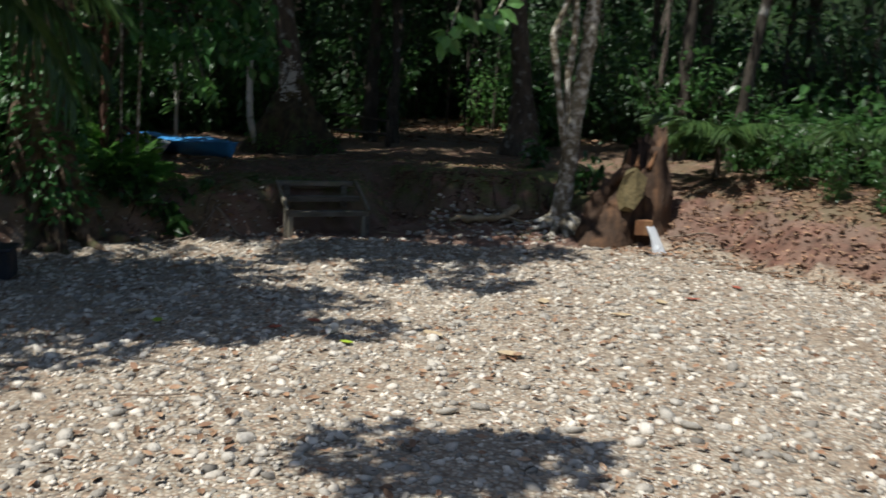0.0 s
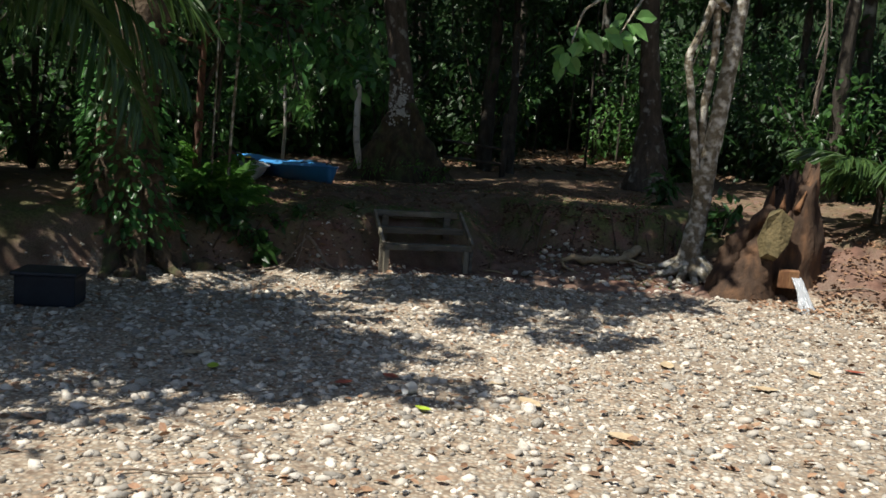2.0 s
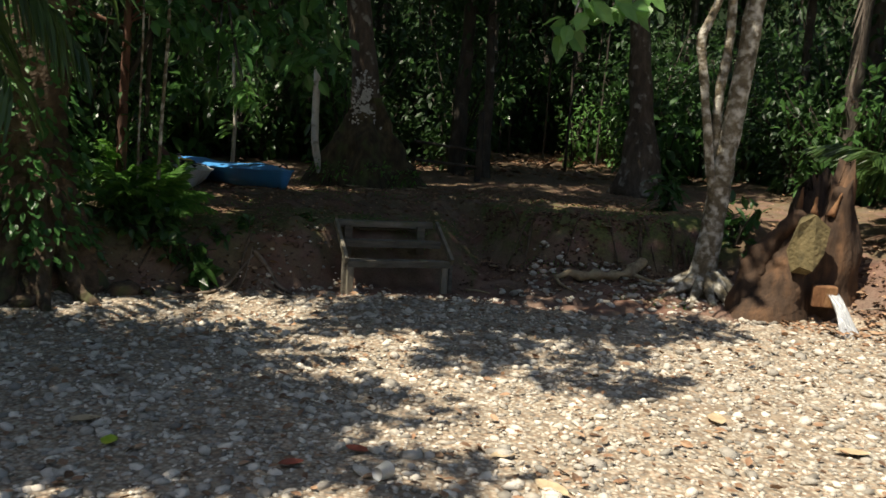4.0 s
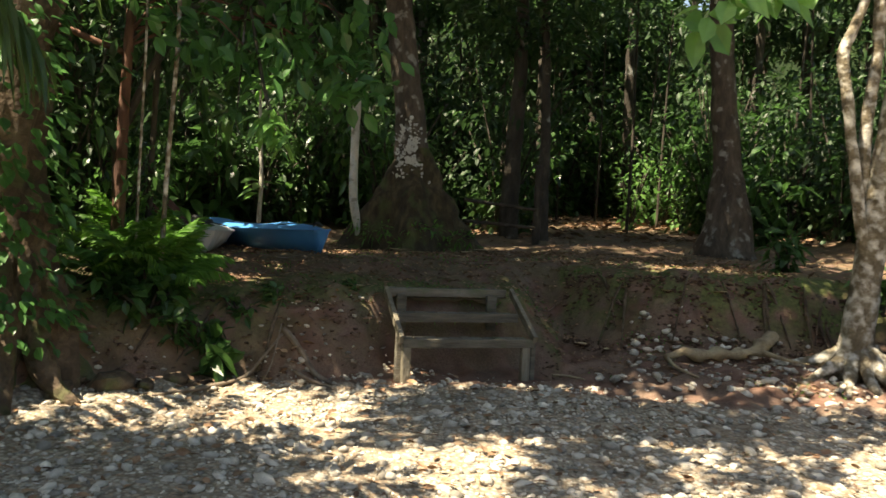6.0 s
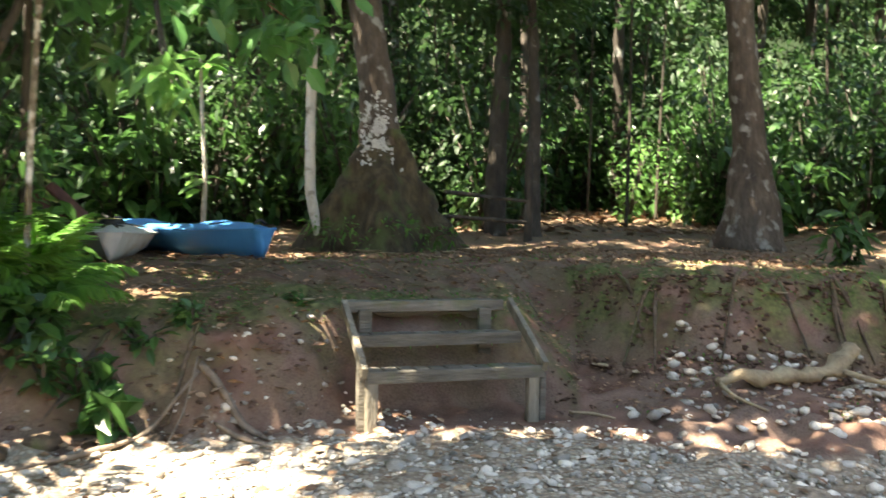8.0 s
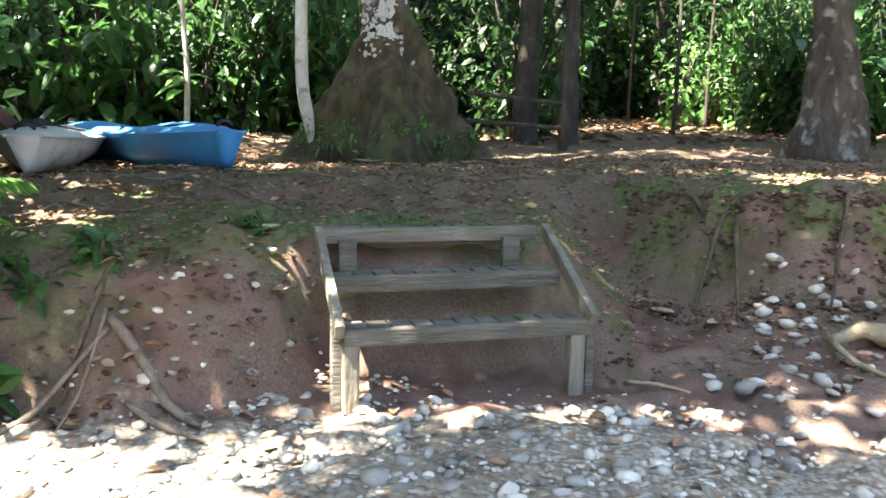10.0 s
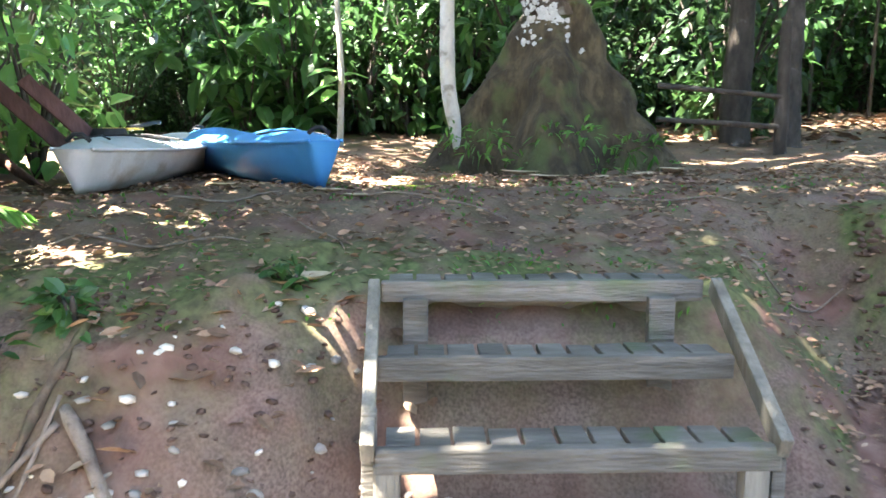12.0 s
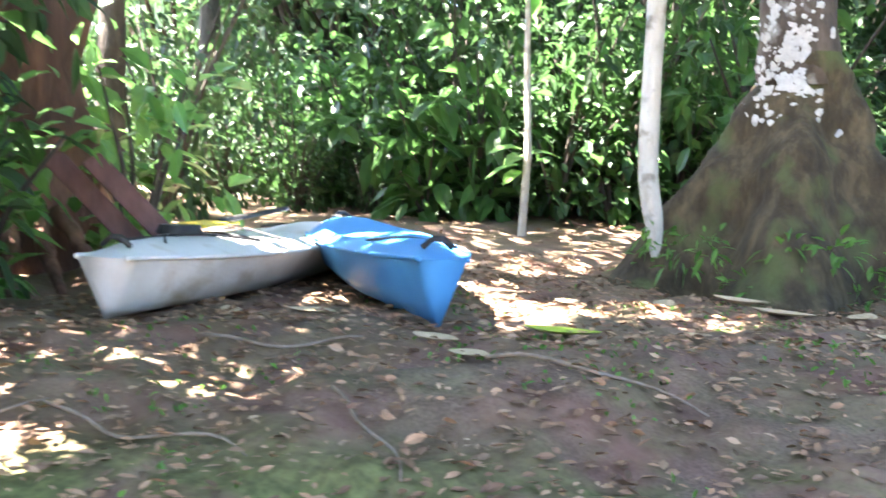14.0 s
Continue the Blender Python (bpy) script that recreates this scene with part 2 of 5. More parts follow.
M_YLEAF = material("yellow_green_leaf", [(0.22, 0.40, 0.03), (0.50, 0.50, 0.06)], 6, 5, 0.45, 0.1)
M_PALELEAF = material("pale_dry_leaf", [(0.36, 0.26, 0.15), (0.58, 0.47, 0.30)], 10, 6, 0.65, 0.3)
M_REDLEAF = material("red_dry_leaf", [(0.22, 0.05, 0.03), (0.38, 0.11, 0.06)], 10, 6, 0.6, 0.3)
M_WATER = bpy.data.materials.new("running_water")
M_WATER.use_nodes = True
_b = M_WATER.node_tree.nodes["Principled BSDF"]
_b.inputs["Base Color"].default_value = (0.85, 0.88, 0.9, 1)
_b.inputs["Roughness"].default_value, _b.inputs["IOR"].default_value = 0.12, 1.33
_b.inputs["Transmission Weight"].default_value = 0.6


# ---- mesh tools ----
def mesh_np(name, verts, faces, mat, smooth=False):
    me = bpy.data.meshes.new(name)
    me.from_pydata(np.asarray(verts).tolist(), [], faces if isinstance(faces, list) else faces.tolist())
    if smooth:
        me.polygons.foreach_set("use_smooth", np.ones(len(me.polygons), bool))
    me.materials.append(mat)
    me.update()
    return me


def part(name, data, mat, parent, label=""):
    """Links a bmesh or a mesh as one object under a thing."""
    if isinstance(data, bmesh.types.BMesh):
        me = bpy.data.meshes.new(name)
        data.to_mesh(me)
        data.free()
        me.materials.append(mat)
    else:
        me = data
    ob = new(name, me)
    ob.parent = parent
    if label:
        tagged(ob, label)
    return ob


def thing(name, at, label, category, group="", rz=0.0):
    ob = new(name)
    ob.matrix_world = pose(*at, 0, 0, rz)
    ob.empty_display_size = 0.1
    return tagged(ob, label, category, group)


def box(sx, sy, sz, centre=(0, 0, 0), bevel=0.006, rough=0.0):
    bm = bmesh.new()
    bmesh.ops.create_cube(bm, size=1, matrix=Matrix.Translation(centre) @ Matrix.Diagonal((sx, sy, sz, 1)))
    if bevel:
        bmesh.ops.bevel(bm, geom=bm.edges[:], offset=bevel, segments=2, affect="EDGES", profile=0.6)
    if rough:
        for v in bm.verts:
            v.co += noise.noise_vector(v.co * 9) * rough
    return bm


def tube_arrays(path, radii, seg=12, lump=0.0, lump_scale=3.0, squash=None):
    """A closed tube along a path, resampled finely, with lumps."""
    path, radii = np.asarray(path, float), np.asarray(radii, float)
    s = np.r_[0, np.cumsum(np.linalg.norm(np.diff(path, axis=0), axis=1))]
    k = max(len(path), int(s[-1] / max(0.06, radii.mean() * 0.9)) + 2)
    u = np.linspace(0, s[-1], min(k, 60))
    pts = np.stack([np.interp(u, s, path[:, i]) for i in range(3)], 1)
    if len(pts) > 4:
        for _ in range(2):
            pts[1:-1] = (pts[:-2] + 2 * pts[1:-1] + pts[2:]) / 4
    rad = np.interp(u, s, radii)
    verts, faces = [], []
    side = Vector((1, 0.01, 0.02))
    for i, p in enumerate(pts):
        d = Vector(pts[min(i + 1, len(pts) - 1)] - pts[max(i - 1, 0)]).normalized()
        side = (side - d * side.dot(d)).normalized()
        up = d.cross(side)
        for j in range(seg):
            a = 2 * math.pi * j / seg
            o = side * math.cos(a) + up * math.sin(a)
            q = Vector(p) + o * rad[i]
            if lump:
                q += o * (lump * rad[i] * noise.fractal(q * lump_scale, 1.0, 2.0, 4))
            verts.append(tuple(q))
    for i in range(len(pts) - 1):
        for j in range(seg):
            a, b = i * seg + j, i * seg + (j + 1) % seg
            faces.append((a, b, b + seg, a + seg))
    n = len(verts)
    verts += [tuple(pts[0]), tuple(pts[-1])]
    for j in range(seg):
        faces.append((n, (j + 1) % seg, j))
        faces.append((n + 1, n - seg + j, n - seg + (j + 1) % seg))
    return verts, faces


def joined(pieces):
    verts, faces = [], []
    for v, f in pieces:
        k = len(verts)
        verts += list(v)
        faces += [tuple(i + k for i in q) for q in f]
    return verts, faces


def tube(name, path, radii, mat, parent, seg=12, lump=0.15, lump_scale=3.0, label=""):
    v, f = tube_arrays(path, radii, seg, lump, lump_scale)
    return part(name, mesh_np(name, v, f, mat, True), mat, parent, label)


def unit(a):
    return a / np.maximum(np.linalg.norm(a, axis=1, keepdims=True), 1e-6)


def leaf_arrays(base, way, length, width, droop=0.25, face=None):
    """Leaves from base points along way: pointed blades folded at the rib, each its own island."""
    n = len(base)
    way = unit(np.asarray(way, float))
    up = np.tile((0.0, 0.0, 1.0), (n, 1)) if face is None else np.asarray(face, float)
    up = up + rng.normal(0, 0.35, (n, 3))
    side = unit(np.cross(way, up))
    nor = unit(np.cross(side, way))
    length, width = np.broadcast_to(length, n)[:, None], np.broadcast_to(width, n)[:, None]
    sag = np.array([[0, 0, -1.0]])
    rows = [base,
            base + way * length * 0.3 + side * width * 0.42 + nor * width * 0.12,
            base + way * length * 0.3 - side * width * 0.42 + nor * width * 0.12,
            base + way * length * 0.62 + side * width * 0.45 + nor * width * 0.1 + sag * droop * length * 0.25,
            base + way * length * 0.62 - side * width * 0.45 + nor * width * 0.1 + sag * droop * length * 0.25,
            base + way * length + sag * droop * length * 0.75,
            base + way * length * 0.46 + sag * droop * length * 0.1]
    verts = np.stack(rows, 1).reshape(-1, 3)
    tri = np.array([(0, 6, 1), (0, 2, 6), (1, 6, 3), (2, 4, 6), (3, 6, 5), (6, 4, 5)])
    faces = (tri[None] + 7 * np.arange(n)[:, None, None]).reshape(-1, 3)
    return verts, faces


def foliage_mesh(name, clumps, per, size, mat, aspect=0.42, droop=0.3, hang=0.0):
    """Leaves round clumps (x, y, z, radius), thinned towards the middle, facing out and up."""
    base, way = [], []
    for x, y, z, r in clumps:
        d = unit(rng.normal(0, 1, (per, 3)))
        rr = r * rng.uniform(0.25, 1.0, (per, 1)) ** 0.6
        base.append(np.array([[x, y, z]]) + d * rr * np.array([[1, 1, 0.75]]))
        way.append(d + rng.normal(0, 0.6, (per, 3)) - np.array([[0, 0, hang]]))
    base, way = np.concatenate(base), np.concatenate(way)
    length = size * rng.uniform(0.6, 1.3, len(base))
    v, f = leaf_arrays(base, way, length, length * aspect, droop)
    return mesh_np(name, v, f, mat)


# ---- ground ----
FOOT_X = [-14, -6.0, -4.9, -4.5, -3.9, -3.1, -2.55, -2.35, -1.7, -1.1, -0.85, -0.3, 0.4, 1.5, 2.3, 3.0, 3.5, 4.0, 4.7, 6.0, 14]
FOOT_Y = [4.8, 6.7, 7.8, 8.3, 8.8, 9.15, 9.5, 9.84, 10.08, 10.32, 10.05, 9.45, 9.3, 9.3, 9.6, 9.5, 9.1, 8.6, 7.2, 5.2, 3.5]


def height(x, y, rough=True):
    x, y = np.asarray(x, float), np.asarray(y, float)
    beach = np.interp(y, [-40, -6, -2.6, 4.6, 9.5], [-0.2, 0.12, 0.08, -0.16, -0.10])
    foot = np.interp(x, FOOT_X, FOOT_Y)
    d = y - foot + (0.10 * np.sin(x * 2.3 + 1) + 0.06 * np.sin(x * 5.7)) * (np.abs(x + 1.6) > 0.9)
    steep = np.interp(d, [-0.4, 0, 0.2, 0.42, 0.6, 1.2, 2.0, 5, 20], [0, 0.06, 0.36, 0.62, 0.70, 0.80, 0.93, 0.92, 1.6])
    step = np.interp(d, [-0.6, 0, 0.5, 0.95, 1.3, 1.5, 1.62, 1.78, 1.95, 3, 6, 20], [0, 0.02, 0.07, 0.15, 0.27, 0.38, 0.62, 0.86, 0.92, 0.96, 0.98, 1.65])
    mound = np.interp(d, [-0.5, 0, 0.8, 1.7, 3, 6, 20], [0, 0.05, 0.44, 0.72, 0.95, 1.05, 1.7])
    w = np.clip((x + 1.3) / 0.6, 0, 1)
    w = w * w * (3 - 2 * w)
    q = np.clip((x - 2.6) / 1.0, 0, 1)
    rise = (steep * (1 - w) + step * w) * (1 - q) + mound * q
    z = beach + rise
    if rough:
        soft = np.clip(rise / 0.3, 0.2, 1)
        z = z + soft * (0.022 * np.sin(x * 7.1 + 2 * np.sin(y * 3.3)) * np.sin(y * 6.3 + x) + 0.012 * np.sin(x * 17 + y * 5) * np.sin(y * 19 - x * 3))
        z = z + 0.02 * np.sin(x * 1.7 + 0.6) * np.sin(y * 1.3)
    return z


def top(x, y):
    return float(height(x, y))


def axis(lo, hi, fine, far):
    a = np.arange(lo, hi, fine)
    g = np.array([0.3, 0.8, 1.6, 3, 5, 8, 13, 20, 40, 90, 200, far])
    return np.r_[lo - g[::-1], a, a[-1] + g]


gx, gy = axis(-6.5, 6.5, 0.055, 700), axis(1.0, 14.5, 0.055, 700)
XX, YY = np.meshgrid(gx, gy)
ZZ = height(XX, YY)
near = (np.abs(XX) < 7) & (YY > 0) & (YY < 15)
for i, j in zip(*np.nonzero(near)):
    slope = math.exp(-((YY[i, j] - float(np.interp(XX[i, j], FOOT_X, FOOT_Y)) - 0.3) / 0.45) ** 2) * (0.35 if -2.5 < XX[i, j] < -0.9 else 1.0)
    if XX[i, j] > -0.8:
        slope += 1.6 * math.exp(-((YY[i, j] - float(np.interp(XX[i, j], FOOT_X, FOOT_Y)) - 1.55) / 0.25) ** 2)
    ZZ[i, j] += (0.012 + 0.02 * (YY[i, j] > 8) + 0.07 * slope) * noise.fractal(Vector((XX[i, j] * 4, YY[i, j] * 4, 0)), 1.0, 2.0, 4)
idx = np.arange(XX.size).reshape(XX.shape)
quads = np.stack([idx[:-1, :-1], idx[:-1, 1:], idx[1:, 1:], idx[1:, :-1]], -1).reshape(-1, 4)
ground_mesh = mesh_np("ground", np.stack([XX, YY, ZZ], -1).reshape(-1, 3), quads, M_GROUND, True)
DD = YY - np.interp(XX, FOOT_X, FOOT_Y)
ground_mesh.attributes.new("soil", "FLOAT", "POINT").data.foreach_set("value", np.clip(0.62 + DD * 1.5 + 0.8 * np.exp(-((XX + 1.5) / 1.2) ** 2 - ((DD + 0.5) / 0.65) ** 2) - 0.45 * np.clip((XX - 2.2) / 0.8, 0, 1), 0, 1).ravel())
moss_at = (XX < 2.4) * np.exp(-((DD - np.where(XX < -0.8, 0.75, 2.0)) / 0.5) ** 2) + 0.3 * (DD > 1.5)
ground_mesh.attributes.new("moss", "FLOAT", "POINT").data.foreach_set("value", np.clip(moss_at, 0, 1).ravel())
ground = tagged(new("ground", ground_mesh), "gravel river beach rising over a red-brown earth bank to forest floor", "ground", kind="structure")


def stones(x, y, size, sink=0.35):
    """Pebbles as joined, squashed and turned twenty-sided lumps resting on the ground."""
    bm = bmesh.new()
    bmesh.ops.create_icosphere(bm, subdivisions=1, radius=1)
    bm.verts.ensure_lookup_table()
    v0 = np.array([v.co for v in bm.verts])
    f0 = np.array([[v.index for v in f.verts] for f in bm.faces])
    bm.free()
    n = len(x)
    v = v0[None] * rng.uniform(0.78, 1.22, (n, len(v0), 1))
    v = v * np.stack([rng.uniform(0.8, 1.35, n), rng.uniform(0.6, 1.0, n), rng.uniform(0.35, 0.65, n)], 1)[:, None]
    a = rng.uniform(0, 6.28, n)
    c, s = np.cos(a)[:, None], np.sin(a)[:, None]
    t = rng.normal(0, 0.2, n)[:, None]
    vx, vy, vz = v[..., 0] * c - v[..., 1] * s, v[..., 0] * s + v[..., 1] * c, v[..., 2]
    vz = vz + vx * t
    z = height(x, y)
    out = np.stack([vx * size[:, None] + x[:, None], vy * size[:, None] + y[:, None], vz * size[:, None] + (z + size * (0.5 - sink) * 0.6)[:, None]], -1)
    f = f0[None] + len(v0) * np.arange(n)[:, None, None]
    return out.reshape(-1, 3), f.reshape(-1, 3)


def scatter(n, x0, x1, y0, y1, keep):
    x, y = rng.uniform(x0, x1, n), rng.uniform(y0, y1, n)
    k = keep(x, y)
    return x[k], y[k]


def foot_of(x):
    return np.interp(x, FOOT_X, FOOT_Y)


# ---- the wooden steps ----
def wooden_steps():
    rz = math.degrees(math.atan2(0.445, 1.09))
    st = thing("wooden_steps", (-2.16, 9.455, -0.08), "weathered grey timber steps with three slatted treads set into the bank", "steps", rz=rz)
    for k, (run, z, x0, x1) in enumerate([(0.0, 0.352, 0.0, 1.177), (0.325, 0.533, 0.0, 1.15), (0.65, 0.722, 0.0, 1.15)]):
        nose = part("nosing", box(x1 - x0, 0.045, 0.078, ((x0 + x1) / 2, run + 0.02, z - 0.039), 0.01, 0.005), M_PLANK, st)
        n = 11
        for j in range(n):
            w = (x1 - x0 - 0.04) / n
            part("slat", box(w - rng.uniform(0.010, 0.020), 0.15, 0.024, (x0 + 0.02 + w * (j + 0.5), run + 0.122 + rng.uniform(-0.01, 0.01), z - 0.018 + rng.uniform(-0.003, 0.003)), 0.004, 0.003), M_PLANK, st)
    for x, label in ((-0.022, ""), (1.175, "")):
        bm = box(0.04, 0.73, 0.075, (0, 0, 0), 0.007, 0.006)
        ang = math.atan2(0.37, 0.65)
        bmesh.ops.transform(bm, matrix=Matrix.Translation((x, 0.30, 0.53)) @ Matrix.Rotation(ang, 4, "X"), verts=bm.verts)
        part("stringer", bm, M_POST, st)
    for x in (0.035, 1.105):
        part("leg", box(0.075, 0.06, 0.34, (x, 0.03, 0.13), 0.008, 0.006), M_POST, st)
    part("outer_post", box(0.045, 0.07, 0.52, (-0.022, 0.09, 0.18), 0.008, 0.006), M_PLANK, st)
    part("outer_post", box(0.045, 0.07, 0.34, (1.18, 0.06, 0.13), 0.008, 0.006), M_PLANK, st)
    for x in (0.12, 0.98):
        part("back_post", box(0.09, 0.05, 0.66, (x, 0.60, 0.34), 0.008, 0.006), M_PLANK, st)
    part("back_board", box(1.12, 0.03, 0.24, (0.57, 0.84, 0.50), 0.006, 0.006), M_PLANK, st, "timber backing board behind the treads")
    return st


wooden_steps()


# ---- kayaks ----
def kayak(name, tip, far, z, length, beam, depth, hull_mat, deck_mat, label, fittings):
    """A sit-on kayak: hull and deck from rounded stations, seam rib, lines and handles."""
    yaw = math.degrees(math.atan2(far[1] - tip[1], far[0] - tip[0]))
    k = thing(name, (tip[0], tip[1], z), label, "kayak", "kayaks on the bank", rz=yaw)
    n, m = 30, 9
    hull_v, deck_v = [], []
    for i in range(n + 1):
        s = i / n
        x = s * length
        e = 1 - abs(2 * s - 1) ** 2.4
        half = beam / 2 * max(0.27, e ** 0.75)
        sheer = depth * (1.0 - 0.10 * e)
        keel = depth * 0.03 * (1 - e) ** 2
        for j in range(m):
            f = 2 * j / (m - 1) - 1
            rake = 0.03 * (1 - e) ** 2 * (1 - abs(f)) * (1 if s < 0.5 else -1)
            hull_v.append((x + rake, half * f, keel + (sheer - keel) * abs(f) ** (1.0 + 2.2 * e)))
        well = 0.07 * max(0, math.sin((s - 0.25) / 0.5 * math.pi)) if 0.25 < s < 0.75 else 0
        for j in range(m):
            f = 2 * j / (m - 1) - 1
            deck_v.append((x, half * 1.02 * f, sheer + 0.075 * (1 - f * f) * (0.35 + e) * min(1, 5 * e) - well * (abs(f) < 0.7)))
    faces = [(i * m + j, i * m + j + 1, (i + 1) * m + j + 1, (i + 1) * m + j) for i in range(n) for j in range(m - 1)]
    ends = [tuple(range(m)), tuple(n * m + j for j in reversed(range(m)))]
    part("hull", mesh_np("hull", hull_v, [q[::-1] for q in faces] + ends, hull_mat, True), hull_mat, k)
    part("deck", mesh_np("deck", deck_v, faces, deck_mat, True), deck_mat, k)
    for side in (0, m - 1):
        p = [Vector(deck_v[i * m + side]) for i in range(n + 1)]
        v, f = tube_arrays(p, [0.011] * len(p), 6)
        part("seam_rib", mesh_np("seam_rib", v, f, deck_mat, True), deck_mat, k)

    def on_deck(s, f, lift=0.012):
        i = min(n, max(0, round(s * n)))
        j = min(m - 1, max(0, round((f + 1) / 2 * (m - 1))))
        return Vector(deck_v[i * m + j]) + Vector((0, 0, lift))

    for a, b in fittings["cords"]:
        mid = (on_deck(*a) + on_deck(*b)) / 2 + Vector((0, 0, 0.03))
        tube("bungee_cord", [on_deck(*a), mid, on_deck(*b)], [0.006] * 3, M_RUBBER, k, 6, 0)
    for s in fittings["handles"]:
        p = on_deck(s, 0)
        tube("carry_handle", [p + Vector((0, -0.06, 0)), p + Vector((0.0, 0, 0.05)), p + Vector((0, 0.06, 0))], [0.012] * 3, M_RUBBER, k, 8, 0)
    if fittings.get("hatch"):
        p = on_deck(fittings["hatch"], 0, 0.02)
        bm = bmesh.new()
        bmesh.ops.create_cone(bm, cap_ends=True, segments=20, radius1=0.10, radius2=0.085, depth=0.035, matrix=Matrix.Translation(p))
        part("hatch_cover", bm, M_RUBBER, k, "black round hatch cover")
    return k


kayak("kayak", (-3.34, 11.44), (-5.45, 13.3), 0.835, 2.95, 0.66, 0.27, M_BLUE, M_BLUE, "bright blue plastic kayak lying on the bare bank",
      {"cords": [((0.1, -0.8), (0.2, 0.8))], "handles": [0.035, 0.96]})
kayak("kayak", (-4.36, 10.72), (-5.50, 13.4), 0.825, 2.9, 0.72, 0.24, M_WHITE, M_WHITE, "scuffed white plastic kayak with black deck cords beside the blue one",
      {"cords": [((0.1, -0.6), (0.3, 0.8)), ((0.1, 0.6), (0.3, -0.8)), ((0.3, -0.8), (0.3, 0.8)), ((0.36, -0.8), (0.5, 0.8)), ((0.7, -0.8), (0.85, 0.7)), ((0.7, 0.8), (0.85, -0.7))],
       "handles": [0.04, 0.95], "hatch": 0.2})

paddle = thing("paddle", (-4.85, 11.75, 1.135), "yellow plastic paddle lying across the white kayak", "paddle", rz=118)
tube("shaft", [(-0.1, 0, 0.03), (1.0, 0, 0.07)], [0.014, 0.014], M_RUBBER, paddle, 8, 0)
part("blade", box(0.42, 0.18, 0.014, (-0.28, 0, 0.025), 0.006, 0.004), M_YELLOW, paddle)

for dx, dy, tilt in ((0, 0, 0), (0.22, 0.05, 3)):
    pl = thing("plank", (-4.78 + dx, 11.42 + dy, 0.85), "red-brown painted plank leaning against a tree trunk", "plank", "leaning planks")
    bm = box(0.10, 0.04, 0.85, (0, 0, 0.42), 0.018, 0.01)
    bmesh.ops.transform(bm, matrix=Matrix.Rotation(radians(32), 4, "Z") @ Matrix.Rotation(radians(-46), 4, "Y") @ Matrix.Rotation(radians(25 + tilt), 4, "Z"), verts=bm.verts)
    part("board", bm, M_REDWOOD, pl)


# ---- trees ----
def tree(name, at, label, trunk, radii, bark, crown=None, size=0.22, per=70, leaf=M_LEAF, lump=0.15, seg=16, limbs=(), group="", aspect=0.45):
    """Trunk points and limbs are relative to the foot; the crown is clumps (x, y, z, r) relative to it."""
    t = thing(name, (at[0], at[1], top(*at) - 0.04), label, "tree", group)
    tube("trunk", trunk, radii, bark, t, seg, lump, 2.5)
    for path, rr in limbs:
        tube("limb", path, rr, bark, t, 10, 0.15, 4)
    if crown:
        part("crown", foliage_mesh("crown", crown, per, size, leaf, aspect), leaf, t)
    return t


def clumps(n, cx, cy, cz, rx, ry, rz, r0, r1):
    d = unit(rng.normal(0, 1, (n, 3))) * rng.uniform(0.2, 1, (n, 1)) ** 0.5
    return [(cx + a * rx, cy + b * ry, cz + c * rz, rng.uniform(r0, r1)) for a, b, c in d]


def shading(at, h, spots):
    """Unseen crown clumps added at height h over the foot so that their shade falls on ground ellipses (x, y, rx, ry,
    count), relative to the foot.
    """
    out = []
    g = top(*at)
    for gx0, gy0, rx, ry, n in spots:
        for k in range(n):
            a, u = rng.uniform(0, 6.283), rng.uniform(0, 1) ** 0.5
            hh = h + rng.uniform(-0.35, 0.35)
            out.append((gx0 + rx * u * math.cos(a) + SUN_DIR.x / SUN_DIR.z * hh - at[0], gy0 + ry * u * math.sin(a) + SUN_DIR.y / SUN_DIR.z * hh - at[1], hh - g, rng.uniform(0.28, 0.48)))
    return out


